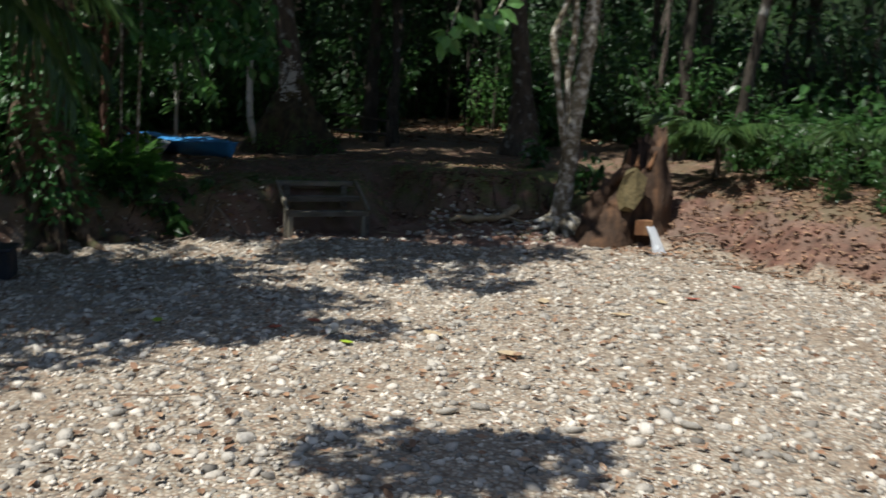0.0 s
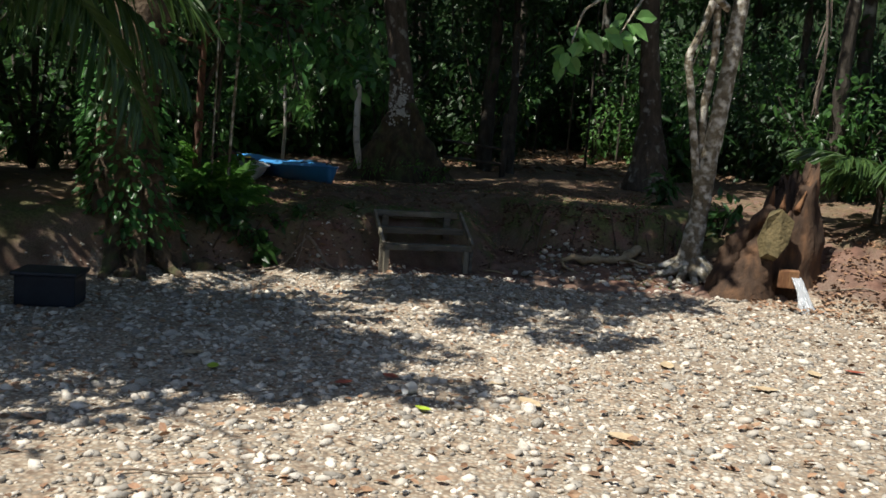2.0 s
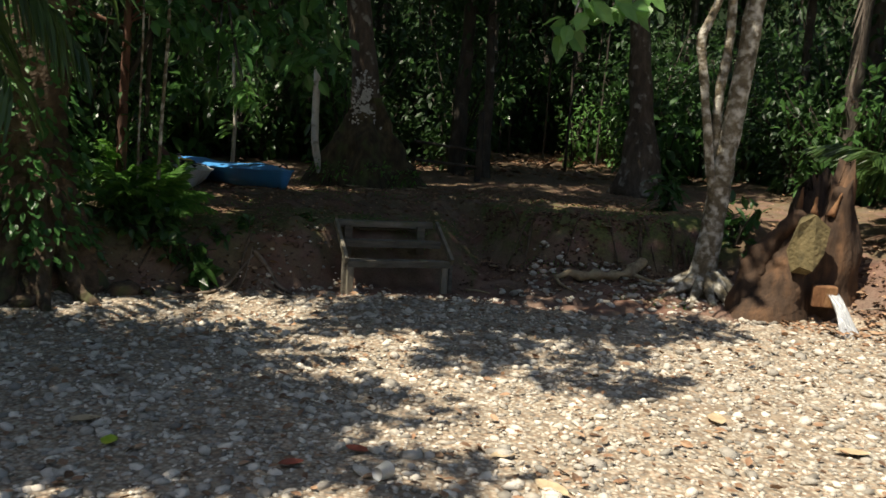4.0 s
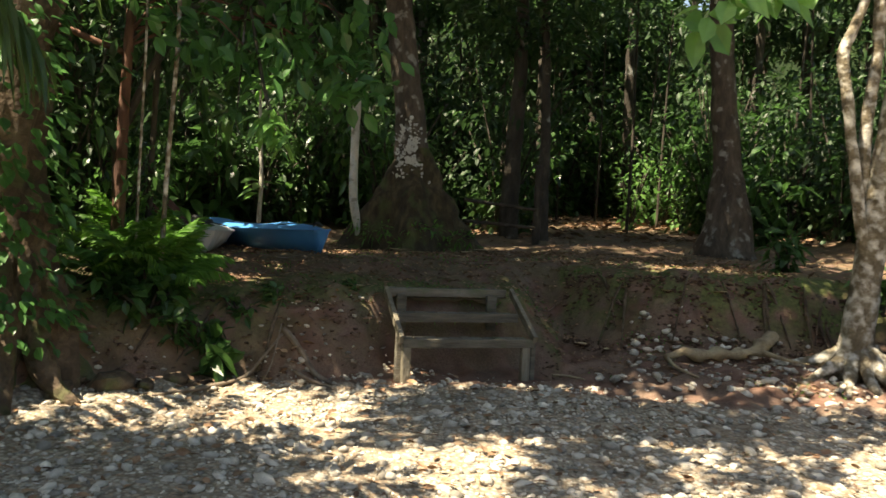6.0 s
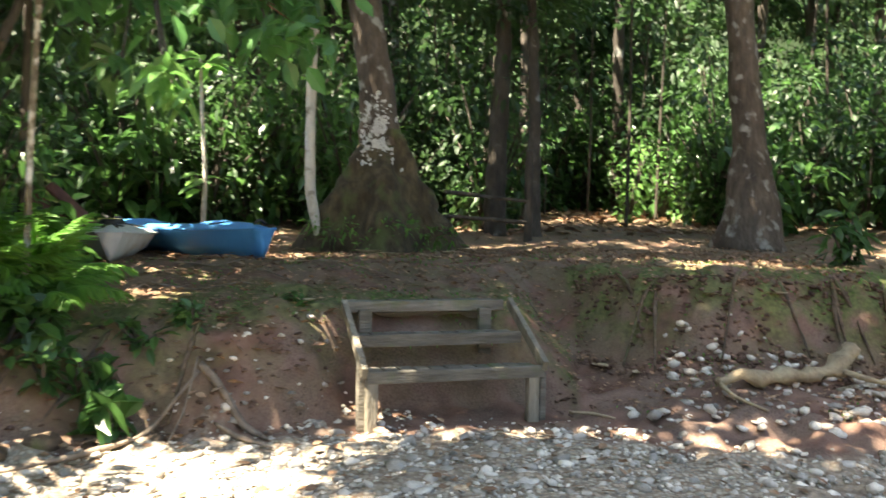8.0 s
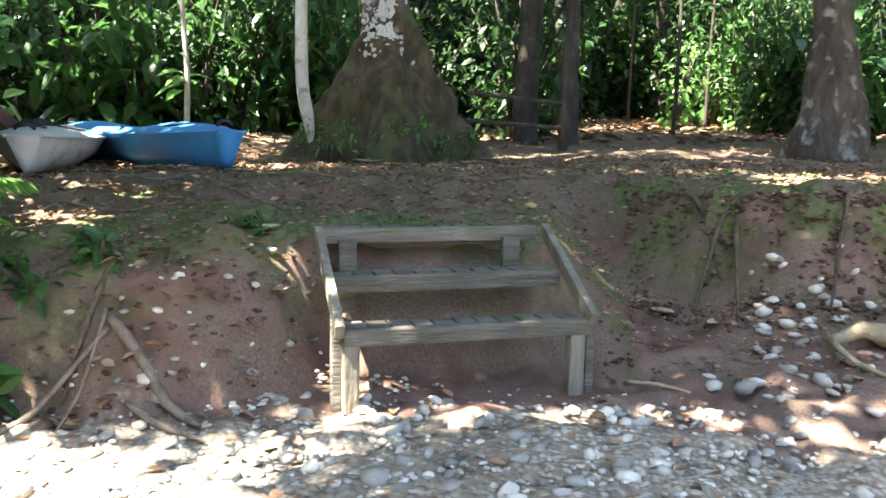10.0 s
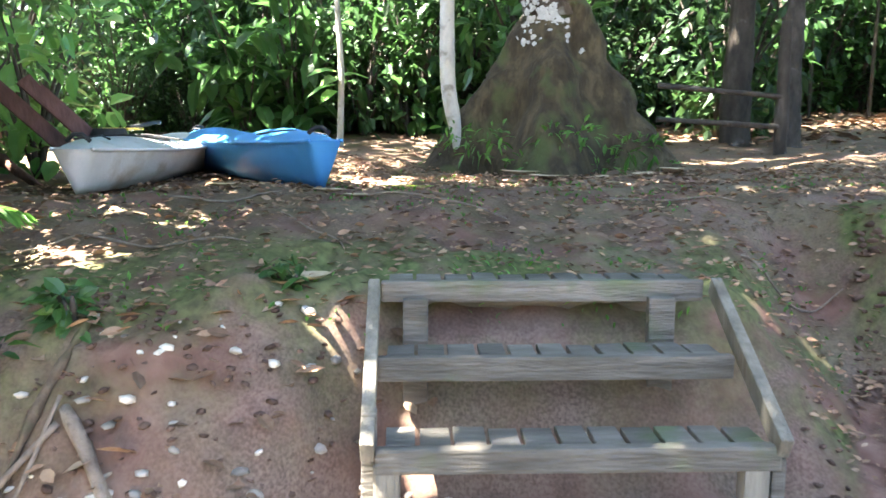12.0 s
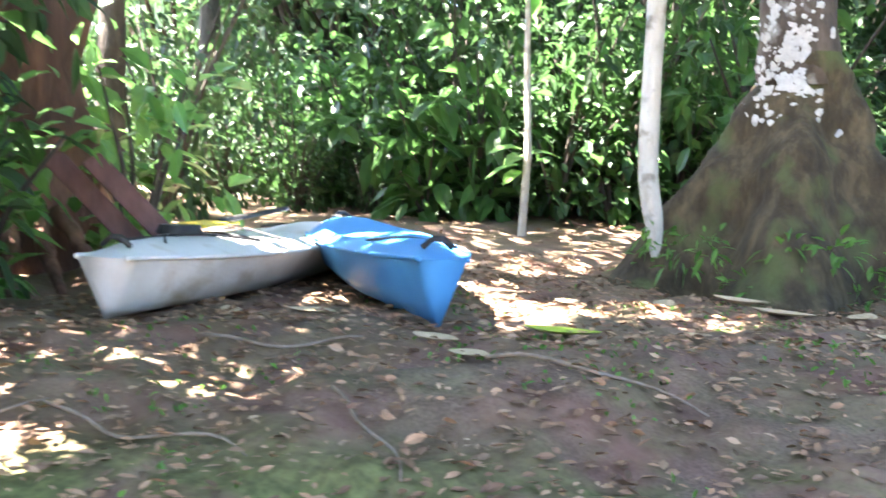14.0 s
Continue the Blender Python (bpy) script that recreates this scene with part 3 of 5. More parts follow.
# great buttressed tree behind the steps
def buttress_tree():
    at = (-2.78, 14.35)
    t = thing("buttressed_tree", (*at, top(*at) - 0.05), "tall rainforest tree with mossy flared buttress foot and white lichen patch", "tree")
    n, rings = 48, 26
    verts, faces = [], []
    for i in range(rings):
        s = i / (rings - 1)
        z = 1.45 * s
        for j in range(n):
            a = 2 * math.pi * j / n
            fin = 0.5 + 0.5 * math.cos(5 * a + 0.5)
            r = 0.225 + (0.40 * fin ** 1.3 + 0.50) * (1 - s) ** 1.25
            p = Vector((math.cos(a) * r - 0.02 * s, math.sin(a) * r, z))
            p += Vector((math.cos(a), math.sin(a), 0)) * 0.08 * noise.fractal(p * 3.5, 1, 2, 4)
            verts.append(tuple(p))
    for i in range(rings - 1):
        for j in range(n):
            a, b = i * n + j, i * n + (j + 1) % n
            faces.append((a, b, b + n, a + n))
    part("buttress", mesh_np("buttress", verts, faces, M_BUTTRESS, True), M_BUTTRESS, t, "mossy brown buttress foot")
    tube("trunk", [(-0.02, 0, 1.25), (-0.06, 0, 1.9), (-0.22, 0, 2.8), (-0.38, 0.1, 4), (-0.6, 0.2, 9)], [0.25, 0.215, 0.19, 0.18, 0.14], M_BARK_BIG, t, 18, 0.2, 4)
    # lichen: thin crusts just proud of the bark
    v, f = [], []
    for k in range(330):
        a = rng.normal(-1.55, 0.38)
        z = rng.normal(1.42, 0.17)
        r = 0.228 + 0.33 * max(0, 1.35 - z) if z < 1.4 else 0.238 - 0.05 * (z - 1.4)
        c = Vector((math.cos(a) * (r + 0.015) - 0.05, math.sin(a) * (r + 0.015), z))
        s = rng.uniform(0.008, 0.03)
        o, up = Vector((-math.sin(a), math.cos(a), 0)), Vector((math.cos(a) * 0.2, math.sin(a) * 0.2, 1))
        k0 = len(v)
        v.append(tuple(c + Vector((math.cos(a), math.sin(a), 0)) * 0.006))
        for j in range(7):
            b = 6.283 * j / 7
            v.append(tuple(c + (o * math.cos(b) + up * math.sin(b)) * s * rng.uniform(0.6, 1.3)))
        f += [(k0, k0 + 1 + j, k0 + 1 + (j + 1) % 7) for j in range(7)]
    tagged(part("lichen", mesh_np("lichen", v, f, M_LICHEN), M_LICHEN, t, "white lichen crust"), kind="stuff")
    # The shading clumps are added above view to darken the floor behind the bank.
    cr = clumps(62, -0.2, 0.6, 8.0, 4.2, 3.6, 1.6, 0.6, 1.1) + shading(at, 8.0, [(-2.6, 13.9, 1.2, 0.9, 24), (-0.3, 14.4, 1.6, 1.2, 44), (1.9, 14.0, 1.2, 1.4, 34), (2.5, 16.5, 0.9, 0.7, 14)])
    part("crown", foliage_mesh("crown", cr, 95, 0.26, M_LEAF), M_LEAF, t)
    moss = [(math.cos(a) * 0.9, math.sin(a) * 0.85, rng.uniform(0.05, 0.4), 0.13) for a in np.linspace(-2.8, -0.2, 12)]
    tagged(part("fern_tuft", foliage_mesh("fern_tuft", moss, 26, 0.09, M_FERN, 0.3), M_FERN, t, "small green ferns at the foot"), kind="stuff")
    return t


buttress_tree()

# Its crown carries added, unseen clumps that shade the middle of the wood.
tree("rainforest_tree", (1.80, 15.8), "straight rainforest tree with pale blotched trunk and flared foot",
     [(0.05, 0, -0.1), (0.05, 0, 0.5), (0.02, 0, 1.2), (-0.08, 0, 2.2), (-0.2, 0, 3.4), (-0.4, 0.2, 9)], [0.56, 0.36, 0.23, 0.19, 0.17, 0.13], M_BARK_BIG,
     clumps(56, -0.6, 0.6, 8.2, 4.0, 3.6, 1.6, 0.6, 1.1) + shading((1.8, 15.8), 8.6, [(0.5, 18.6, 2.6, 1.4, 46), (-2.5, 17.4, 1.6, 1.2, 26)]), 0.26, 95, lump=0.25, seg=20)

pale = tree("pale_stem_tree", (-3.47, 13.8), "slender white-barked leaning stem beside the buttressed tree",
            [(0.05, 0.05, 0), (0.04, 0, 0.15), (0.05, 0, 0.30), (0.03, 0, 0.46), (-0.03, 0, 0.64), (-0.04, 0, 1.2), (-0.03, 0, 2.0), (0.02, 0, 3.2), (0.1, 0, 6.0)],
            [0.014, 0.016, 0.04, 0.058, 0.06, 0.058, 0.055, 0.05, 0.03], M_PALE, None, lump=0.12, seg=12)
tube("limb", [(0.02, 0, 3.3), (0.1, -0.8, 3.0), (0.25, -1.6, 2.6), (0.3, -2.0, 2.2)], [0.02, 0.014, 0.009, 0.004], M_DARKBARK, pale, 6, 0.1)
n = 26
u = rng.uniform(0.35, 1, n)
base = np.stack([np.interp(u, [0, 1], [0.05, 0.3]) + rng.normal(0, 0.14, n), np.interp(u, [0, 1], [-0.4, -2.0]), np.interp(u, [0.3, 1], [3.0, 1.95]) + rng.normal(0, 0.14, n)], 1)
v, f = leaf_arrays(base, rng.normal(0, 0.5, (n, 3)) + np.array([[0, 0, -0.7]]), 0.25, 0.16, 0.2, face=np.tile((0.1, -1, 0.3), (n, 1)))
tagged(part("leaf_spray", mesh_np("leaf_spray", v, f, M_LEAF_NEAR), M_LEAF_NEAR, pale, "rounded hanging green leaves"), kind="stuff")

sap_at = (-5.35, 15.6)
sapling = thing("sapling", (*sap_at, top(*sap_at) - 0.02), "thin pale sapling with a few large bright leaves", "sapling")
tube("stem", [(0, 0, 0), (0.03, 0, 0.8), (-0.02, 0, 1.6), (-0.05, 0, 2.4)], [0.038, 0.034, 0.03, 0.018], M_PALE, sapling, 8, 0.1)
for z, n, le in ((0.72, 6, 0.36), (2.3, 12, 0.45)):
    a = rng.uniform(0, 6.28, n)
    base = np.stack([0.02 * np.cos(a), 0.02 * np.sin(a), np.full(n, z) + rng.uniform(-0.1, 0.1, n)], 1)
    v, f = leaf_arrays(base, np.stack([np.cos(a), np.sin(a), rng.uniform(-0.3, 0.3, n)], 1), le, le * 0.4, 0.4)
    part("leaf_whorl", mesh_np("leaf_whorl", v, f, M_LEAF_LIT), M_LEAF_LIT, sapling)


# triple-stemmed tree on the bank edge, with the overhanging spray
def bank_tree():
    at = (1.86, 10.45)
    z0 = top(*at)
    t = thing("bank_tree", (*at, z0 - 0.05), "pale mottled triple-stemmed tree rooted at the edge of the bank", "tree")
    dz = -z0 + 0.05
    tube("trunk", [(-0.06, 0, -0.25), (-0.05, 0, 0.25), (-0.01, 0, 0.6), (0.04, 0, 1.1), (0.10, 0, 1.8), (0.19, 0, 2.6), (0.26, 0, 3.4), (0.45, 0, 6.5)], [0.21, 0.165, 0.135, 0.122, 0.115, 0.112, 0.108, 0.06], M_BEECH, t, 16, 0.2, 4)
    tube("stem", [(0.02, -0.04, 1.0), (-0.06, -0.05, 1.35), (-0.13, -0.05, 1.75), (-0.20, -0.05, 2.2), (-0.27, -0.05, 2.65), (-0.34, -0.05, 2.95), (-0.22, -0.04, 3.2), (-0.12, 0, 3.5), (0.0, 0, 4.0), (-0.2, 0, 6.0)], [0.05, 0.052, 0.052, 0.05, 0.05, 0.05, 0.048, 0.046, 0.045, 0.03], M_BEECH, t, 10, 0.2, 5)
    tube("stem", [(0.02, 0.05, 1.35), (-0.03, 0.06, 1.8), (-0.04, 0.06, 2.4), (0.03, 0.06, 3.0), (0.0, 0.05, 3.6), (-0.3, 0.1, 6)], [0.055, 0.058, 0.056, 0.055, 0.05, 0.03], M_BEECH, t, 10, 0.2, 5)
    for a, ln in ((-2.7, 0.75), (-2.2, 0.55), (-1.7, 0.45), (-1.2, 0.5), (-0.7, 0.65), (0.0, 0.6), (3.0, 0.8)):
        p = []
        for k in range(6):
            u = k / 5
            x, y = math.cos(a + 0.2 * u) * (0.1 + ln * u), math.sin(a + 0.2 * u) * (0.1 + ln * u)
            g = top(at[0] + x, at[1] + y) - z0 + 0.05
            p.append((x, y, max(g, 0.30 * (1 - u) ** 2 + g * u) - 0.02 + 0.02 * (1 - u)))
        tube("root", p, [0.085, 0.07, 0.055, 0.045, 0.035, 0.02], M_BEECH, t, 8, 0.3, 6)
    tube("limb", [(0.12, 0, 3.6), (-0.6, -0.9, 3.9), (-1.3, -1.7, 3.6), (-1.82, -2.2, 3.15), (-1.92, -2.4, 2.78)], [0.05, 0.04, 0.025, 0.014, 0.007], M_BEECH, t, 8, 0.1, 5)
    tube("limb", [(-0.9, -1.2, 3.85), (-1.2, -1.7, 3.3), (-1.45, -2.2, 2.85)], [0.02, 0.014, 0.006], M_BEECH, t, 8, 0.1, 5)
    for c, n in (((-1.92, -2.4, 2.68), 8), ((-1.82, -2.3, 2.88), 6), ((-1.47, -2.2, 2.92), 8), ((-1.35, -2.1, 3.05), 6)):
        a = rng.uniform(0, 6.28, n)
        base = np.array([c]) + rng.normal(0, 0.06, (n, 3))
        v, f = leaf_arrays(base, np.stack([np.cos(a), 0.5 * np.sin(a), rng.uniform(-1.0, 0.25, n)], 1), rng.uniform(0.17, 0.27, n), rng.uniform(0.13, 0.19, n), 0.25, face=np.tile((0, -0.8, 0.6), (n, 1)))
        part("leaf_spray", mesh_np("leaf_spray", v, f, M_LEAF_LIT), M_LEAF_LIT, t, "large fresh green leaves")
    # Unseen limb and crown, added to shape the shade on gravel and bank.
    tube("limb", [(0.2, 0, 4.6), (-1.0, -0.9, 5.6), (-2.6, -2.0, 6.4), (-4.2, -2.8, 6.9)], [0.07, 0.06, 0.045, 0.02], M_BEECH, t, 8, 0.15, 4)
    cr = shading(at, 6.9, [(-1.05, 8.75, 1.0, 0.55, 36), (0.6, 8.75, 1.0, 0.4, 18), (-0.3, 7.65, 0.9, 0.25, 7), (-1.9, 7.95, 0.3, 0.22, 3), (-3.1, 6.0, 1.1, 0.5, 16), (-1.6, 5.7, 0.8, 0.3, 9), (-2.7, 4.9, 1.2, 0.5, 15), (-1.5, 4.65, 0.7, 0.25, 6),
                           (-4.9, 6.7, 0.7, 0.7, 10), (0.35, 6.75, 0.4, 0.15, 3), (-0.8, 6.95, 0.35, 0.12, 2), (-0.1, 10.5, 1.6, 0.8, 44), (1.6, 10.9, 1.2, 0.9, 26), (-1.6, 10.3, 0.5, 0.5, 10), (-2.6, 9.8, 0.5, 0.2, 5), (-3.15, 9.55, 0.4, 0.18, 5), (-3.05, 9.36, 0.35, 0.1, 3), (-0.2, 11.3, 0.55, 0.3, 8), (0.9, 13.0, 1.5, 0.7, 26), (2.4, 12.4, 0.8, 0.6, 12), (3.05, 10.75, 0.45, 0.35, 7)])
    part("crown", foliage_mesh("crown", cr, 66, 0.22, M_LEAF), M_LEAF, t)
    return t


bank_tree()


# leaning root-footed tree at the foot of the bank, with creeper
def creeper_tree():
    at = (-5.08, 8.35)
    t = thing("creeper_tree", (*at, -0.15), "old brown tree with rooty foot overgrown by green creeper", "tree")
    tube("trunk", [(0.05, 0, -0.1), (0.05, 0, 0.4), (0.0, 0, 1.0), (-0.05, 0.1, 1.8), (0.1, 0.1, 2.8), (0.0, 0.3, 7)], [0.62, 0.5, 0.38, 0.34, 0.3, 0.2], M_CREEPBARK, t, 22, 0.5, 3.2, "knotted brown trunk")
    for a in (-2.6, -2.0, -1.4, -0.9, -0.35, 0.2):
        p = [(math.cos(a) * r, math.sin(a) * r, z) for r, z in ((0.25, 1.2), (0.38, 0.75), (0.5, 0.35), (0.66, 0.12), (0.9, 0.02))]
        tube("root", p, [0.10, 0.11, 0.10, 0.08, 0.04], M_CREEPBARK, t, 10, 0.4, 5)
    n = 900
    a, z = rng.uniform(-3.3, 0.6, n), rng.uniform(0.4, 2.9, n)
    r = np.interp(z, [0, 0.4, 1, 3], [0.66, 0.58, 0.42, 0.38]) + rng.uniform(0, 0.1, n)
    base = np.stack([r * np.cos(a), r * np.sin(a), z], 1)
    v, f = leaf_arrays(base, np.stack([np.cos(a), np.sin(a), rng.uniform(-1.2, 0.2, n)], 1), rng.uniform(0.06, 0.13, n), rng.uniform(0.05, 0.09, n), 0.3)
    part("creeper", mesh_np("creeper", v, f, M_LEAF_MID), M_LEAF_MID, t, "small green creeper leaves")
    # This crown is only added clumps, unseen, shading the top of the bank.
    cr = shading(at, 6.8, [(-3.0, 11.5, 1.3, 0.7, 15), (-0.9, 12.3, 1.4, 0.9, 36), (-1.7, 11.3, 0.9, 0.5, 12)])
    part("crown", foliage_mesh("crown", cr, 95, 0.24, M_LEAF), M_LEAF, t)
    return t


creeper_tree()


# palms
def frond_mesh(length, leaflet, sag, mat, pairs=46, blade=0.05):
    """A feathered frond along +x from the origin: rib and hanging leaflets, returned as two meshes."""
    u = np.linspace(0, 1, 14)
    rib = np.stack([length * u * (1 - 0.12 * sag * u), np.zeros(14), length * (0.35 * u - sag * 0.75 * u ** 2)], 1)
    rv, rf = tube_arrays(rib, np.interp(u, [0, 1], [0.022, 0.004]), 6)
    s = np.repeat(np.linspace(0.12, 0.99, pairs), 2)
    side = np.tile([1.0, -1.0], pairs)
    base = np.stack([np.interp(s, u, rib[:, i]) for i in range(3)], 1)
    way = np.stack([np.full(2 * pairs, 0.55), side * 0.8, -0.25 - 0.35 * rng.random(2 * pairs)], 1) + rng.normal(0, 0.08, (2 * pairs, 3))
    ln = leaflet * np.interp(s, [0, 0.3, 0.75, 1], [0.6, 1, 0.9, 0.45]) * rng.uniform(0.85, 1.1, 2 * pairs)
    v, f = leaf_arrays(base, way, ln, blade, 0.75)
    return mesh_np("rib", rv, rf, mat, True), mesh_np("leaf_fringe", v, f, mat)


def palm(at, z, label, fronds, length, leaflet, trunk_r=0.09, mat=M_PALM):
    g = top(*at)
    t = thing("palm", (*at, g - 0.05), label, "palm")
    tube("trunk", [(0, 0, 0), (0.03, 0, (z - g) * 0.5), (0, 0, z - g + 0.05)], [trunk_r * 1.3, trunk_r, trunk_r * 0.8], M_DARKBARK, t, 12, 0.15, 6)
    for yaw, lift, sag in fronds:
        rib, leaves = frond_mesh(length, leaflet, sag, mat)
        m = Matrix.Translation((0, 0, z - g)) @ Matrix.Rotation(radians(yaw), 4, "Z") @ Matrix.Rotation(radians(-lift), 4, "Y")
        fr = part("frond", rib, mat, t)
        fr.matrix_local = m
        part("leaf_fringe", leaves, mat, fr)
    return t


palm((-5.6, 5.3), 3.25, "feathery green palm arching over the edge of the gravel",
     [(-15, 12, 0.75), (15, 18, 0.8), (40, 8, 0.9), (-45, 5, 0.9), (-70, 15, 0.8), (70, 15, 0.8), (120, 20, 0.7), (200, 20, 0.7), (260, 15, 0.8), (0, -15, 0.9), (28, -12, 0.8)], 2.7, 0.75)
# Added tree out of view; its crown throws shade on palm and gravel.
tree("unseen_shade_tree", (-7.6, 3.6), "unseen spreading tree added to shade the palm and the gravel beach", [(0, 0, -0.1), (0.05, 0, 1.5), (0.4, 0.1, 3.5), (1.0, 0.2, 5.5)], [0.3, 0.22, 0.18, 0.1], M_DARKBARK,
     clumps(30, 1.3, -0.3, 6.0, 2.0, 2.3, 0.9, 0.5, 0.9) + clumps(4, 3.0, -0.6, 5.9, 0.7, 0.6, 0.4, 0.3, 0.5) + clumps(14, 0.6, 0.6, 6.6, 1.4, 1.4, 0.8, 0.5, 0.8) + shading((-7.6, 3.6), 5.9, [(-0.4, 1.68, 0.8, 0.14, 6)]), 0.24, 95,
     limbs=[([(0.4, 0.1, 3.5), (2.0, -1.0, 5.2), (3.4, -2.0, 5.8), (4.3, -4.2, 5.9)], [0.05, 0.03, 0.016, 0.006]), ([(0.6, 0.1, 4.2), (0.8, 1.6, 5.6), (1.2, 2.8, 6.0)], [0.09, 0.06, 0.02])])
palm((4.35, 11.0), 1.45, "young fan-leaved palm in the undergrowth",
     [(150, 35, 0.8), (190, 15, 0.9), (220, 30, 0.8), (260, 25, 0.8), (300, 30, 0.8), (345, 25, 0.8), (20, 30, 0.8), (90, 30, 0.8)], 1.3, 0.42, 0.05)
palm((6.2, 10.2), 1.5, "young green palm in the undergrowth",
     [(150, 25, 0.8), (190, 15, 0.9), (230, 25, 0.8), (270, 25, 0.8), (310, 30, 0.8), (20, 30, 0.8), (90, 30, 0.8)], 1.5, 0.45, 0.05)

# dead frond hanging by the stump
hang = thing("dead_palm_frond", (3.05, 9.9, 2.27), "dry grey-brown dead palm frond hanging down", "palm frond")
tube("rib", [(0.04, 0, 0.0), (-0.03, 0, 0.12), (0.05, 0, 0.35), (0.04, 0, 0.9), (-0.02, 0.0, 1.5), (-0.35, 0.05, 3.4)], [0.018, 0.02, 0.018, 0.016, 0.016, 0.02], M_DEADFROND, hang, 8, 0.1)
n = 20
z = rng.uniform(0.35, 1.5, n)
v, f = leaf_arrays(np.stack([np.full(n, 0.04), np.zeros(n), z], 1), np.stack([rng.normal(0, 0.16, n), rng.normal(0, 0.16, n), -np.ones(n)], 1), rng.uniform(0.3, 0.55, n), 0.03, 0.1)
part("leaf_fringe", mesh_np("leaf_fringe", v, f, M_DEADFROND), M_DEADFROND, hang)


# ---- the stump, water and roots ----
def stump():
    at = (2.72, 10.05)
    t = thing("broken_stump", (*at, -0.15), "large rotten broken tree stump with orange split wood", "stump")
    n, rings = 40, 20
    verts, faces = [], []
    for i in range(rings):
        s = i / (rings - 1)
        for j in range(n):
            a = 2 * math.pi * j / n
            lobe = 1 + 0.22 * math.cos(3 * a + 0.8) + 0.12 * math.cos(7 * a)
            rx = (0.66 - 0.40 * s ** 0.75) * lobe * (1.25 if math.cos(a) < -0.3 else 1.0)
            hgt = 1.42 + 0.36 * math.cos(a - 0.5) + 0.07 * math.sin(5 * a) + 0.06 * math.sin(11 * a + 1)
            p = Vector((math.cos(a) * rx + 0.20 * s, math.sin(a) * rx * 0.75 - 0.08 * (1 - s), hgt * s))
            p += Vector((math.cos(a), math.sin(a), 0)) * 0.10 * noise.fractal(Vector((p.x * 5, p.y * 5, p.z * 1.6)), 1, 2, 4)
            verts.append(tuple(p))
    for i in range(rings - 1):
        for j in range(n):
            a, b = i * n + j, i * n + (j + 1) % n
            faces.append((a, b, b + n, a + n))
    k = len(verts)
    verts.append((0.2, 0.02, 0.95))
    faces += [(k, (rings - 1) * n + j, (rings - 1) * n + (j + 1) % n) for j in range(n)]
    part("stump_body", mesh_np("stump_body", verts, faces, M_STUMP, True), M_STUMP, t)
    tube("buttress_root", [(0.0, -0.05, 1.2), (-0.28, -0.1, 0.92), (-0.52, -0.16, 0.55), (-0.68, -0.22, 0.2), (-0.75, -0.3, 0.02)], [0.07, 0.11, 0.13, 0.11, 0.05], M_STUMP, t, 14, 0.7, 5)
    bm = bmesh.new()
    bmesh.ops.create_cone(bm, cap_ends=True, segments=7, radius1=0.20, radius2=0.17, depth=0.10, matrix=Matrix.Diagonal((0.9, 1, 1.75, 1)) @ Matrix.Rotation(radians(90), 4, "X"))
    for q in bm.verts:
        q.co += noise.noise_vector(q.co * 7) * 0.10
    bmesh.ops.transform(bm, matrix=Matrix.Translation((-0.05, -0.46, 0.90)) @ Matrix.Rotation(radians(14), 4, "Y") @ Matrix.Rotation(radians(-14), 4, "X"), verts=bm.verts)
    part("sawn_face", bm, M_MOSSCUT, t, "old greenish sawn wood face")
    for k in range(9):
        a = rng.uniform(0, 6.28)
        p0 = Vector((0.2 + 0.24 * math.cos(a), 0.18 * math.sin(a), 1.2))
        tube("splinter", [p0, p0 + Vector((rng.normal(0, 0.04), 0, rng.uniform(0.12, 0.38)))], [0.045, 0.008], M_SPLIT, t, 7, 0.5, 8)
    return t


stump()
blk = thing("wood_block", (2.87, 9.55, 0.10), "sawn orange-brown wood block jammed under the stump", "wood block", rz=-12)
part("block", box(0.24, 0.18, 0.22, (0, 0, 0.13), 0.015, 0.006), M_SPLIT, blk)
tub2 = thing("water_spout", (2.93, 9.40, -0.14), "thin splashing trickle of clear water below the stump", "water")
for k in range(24):
    x0, x1 = rng.normal(0.0, 0.03), rng.normal(0.09, 0.05)
    tube("water_strand", [(x0, 0.12, 0.42), (x0 + 0.02, 0.0, 0.38), ((x0 + x1) / 2, -0.10, 0.24), (x1 + rng.normal(0, 0.02), -0.2 - 0.12 * rng.random(), 0.0)], [0.006, 0.011, 0.015, 0.022], M_WATER, tub2, 5, 1.2, 40)
v, f = stones(3.02 + rng.normal(0, 0.11, 150), 9.14 + rng.normal(0, 0.11, 150), rng.uniform(0.006, 0.022, 150))
v = np.asarray(v) - np.array([2.93, 9.40, -0.14])
tagged(part("splash", mesh_np("splash", v, f, M_WATER, True), M_WATER, tub2), "white splashing water drops", kind="stuff")

log = thing("fallen_branch", (0.1, 10.2, top(0.1, 10.2)), "pale yellowish weathered branch lying on the bank slope", "branch")
lp = [(0, 0), (0.2, 0.02), (0.45, 0.12), (0.7, 0.22), (0.95, 0.34), (1.1, 0.55)]
tube("branch", [(x, y, top(0.1 + x, 10.2 + y) - top(0.1, 10.2) + 0.07 + 0.03 * math.sin(8 * x)) for x, y in lp], [0.03, 0.05, 0.055, 0.05, 0.08, 0.04], M_ROOT, log, 12, 0.9, 7)
tube("twig", [(0.02, 0, 0.07), (0.06, -0.2, 0.02), (0.22, -0.42, -0.02)], [0.018, 0.015, 0.008], M_ROOT, log, 8, 0.2, 6)
tube("twig", [(0.9, 0.28, 0.14), (1.05, 0.1, 0.1), (1.25, 0.0, 0.08)], [0.025, 0.02, 0.008], M_ROOT, log, 8, 0.2, 6)


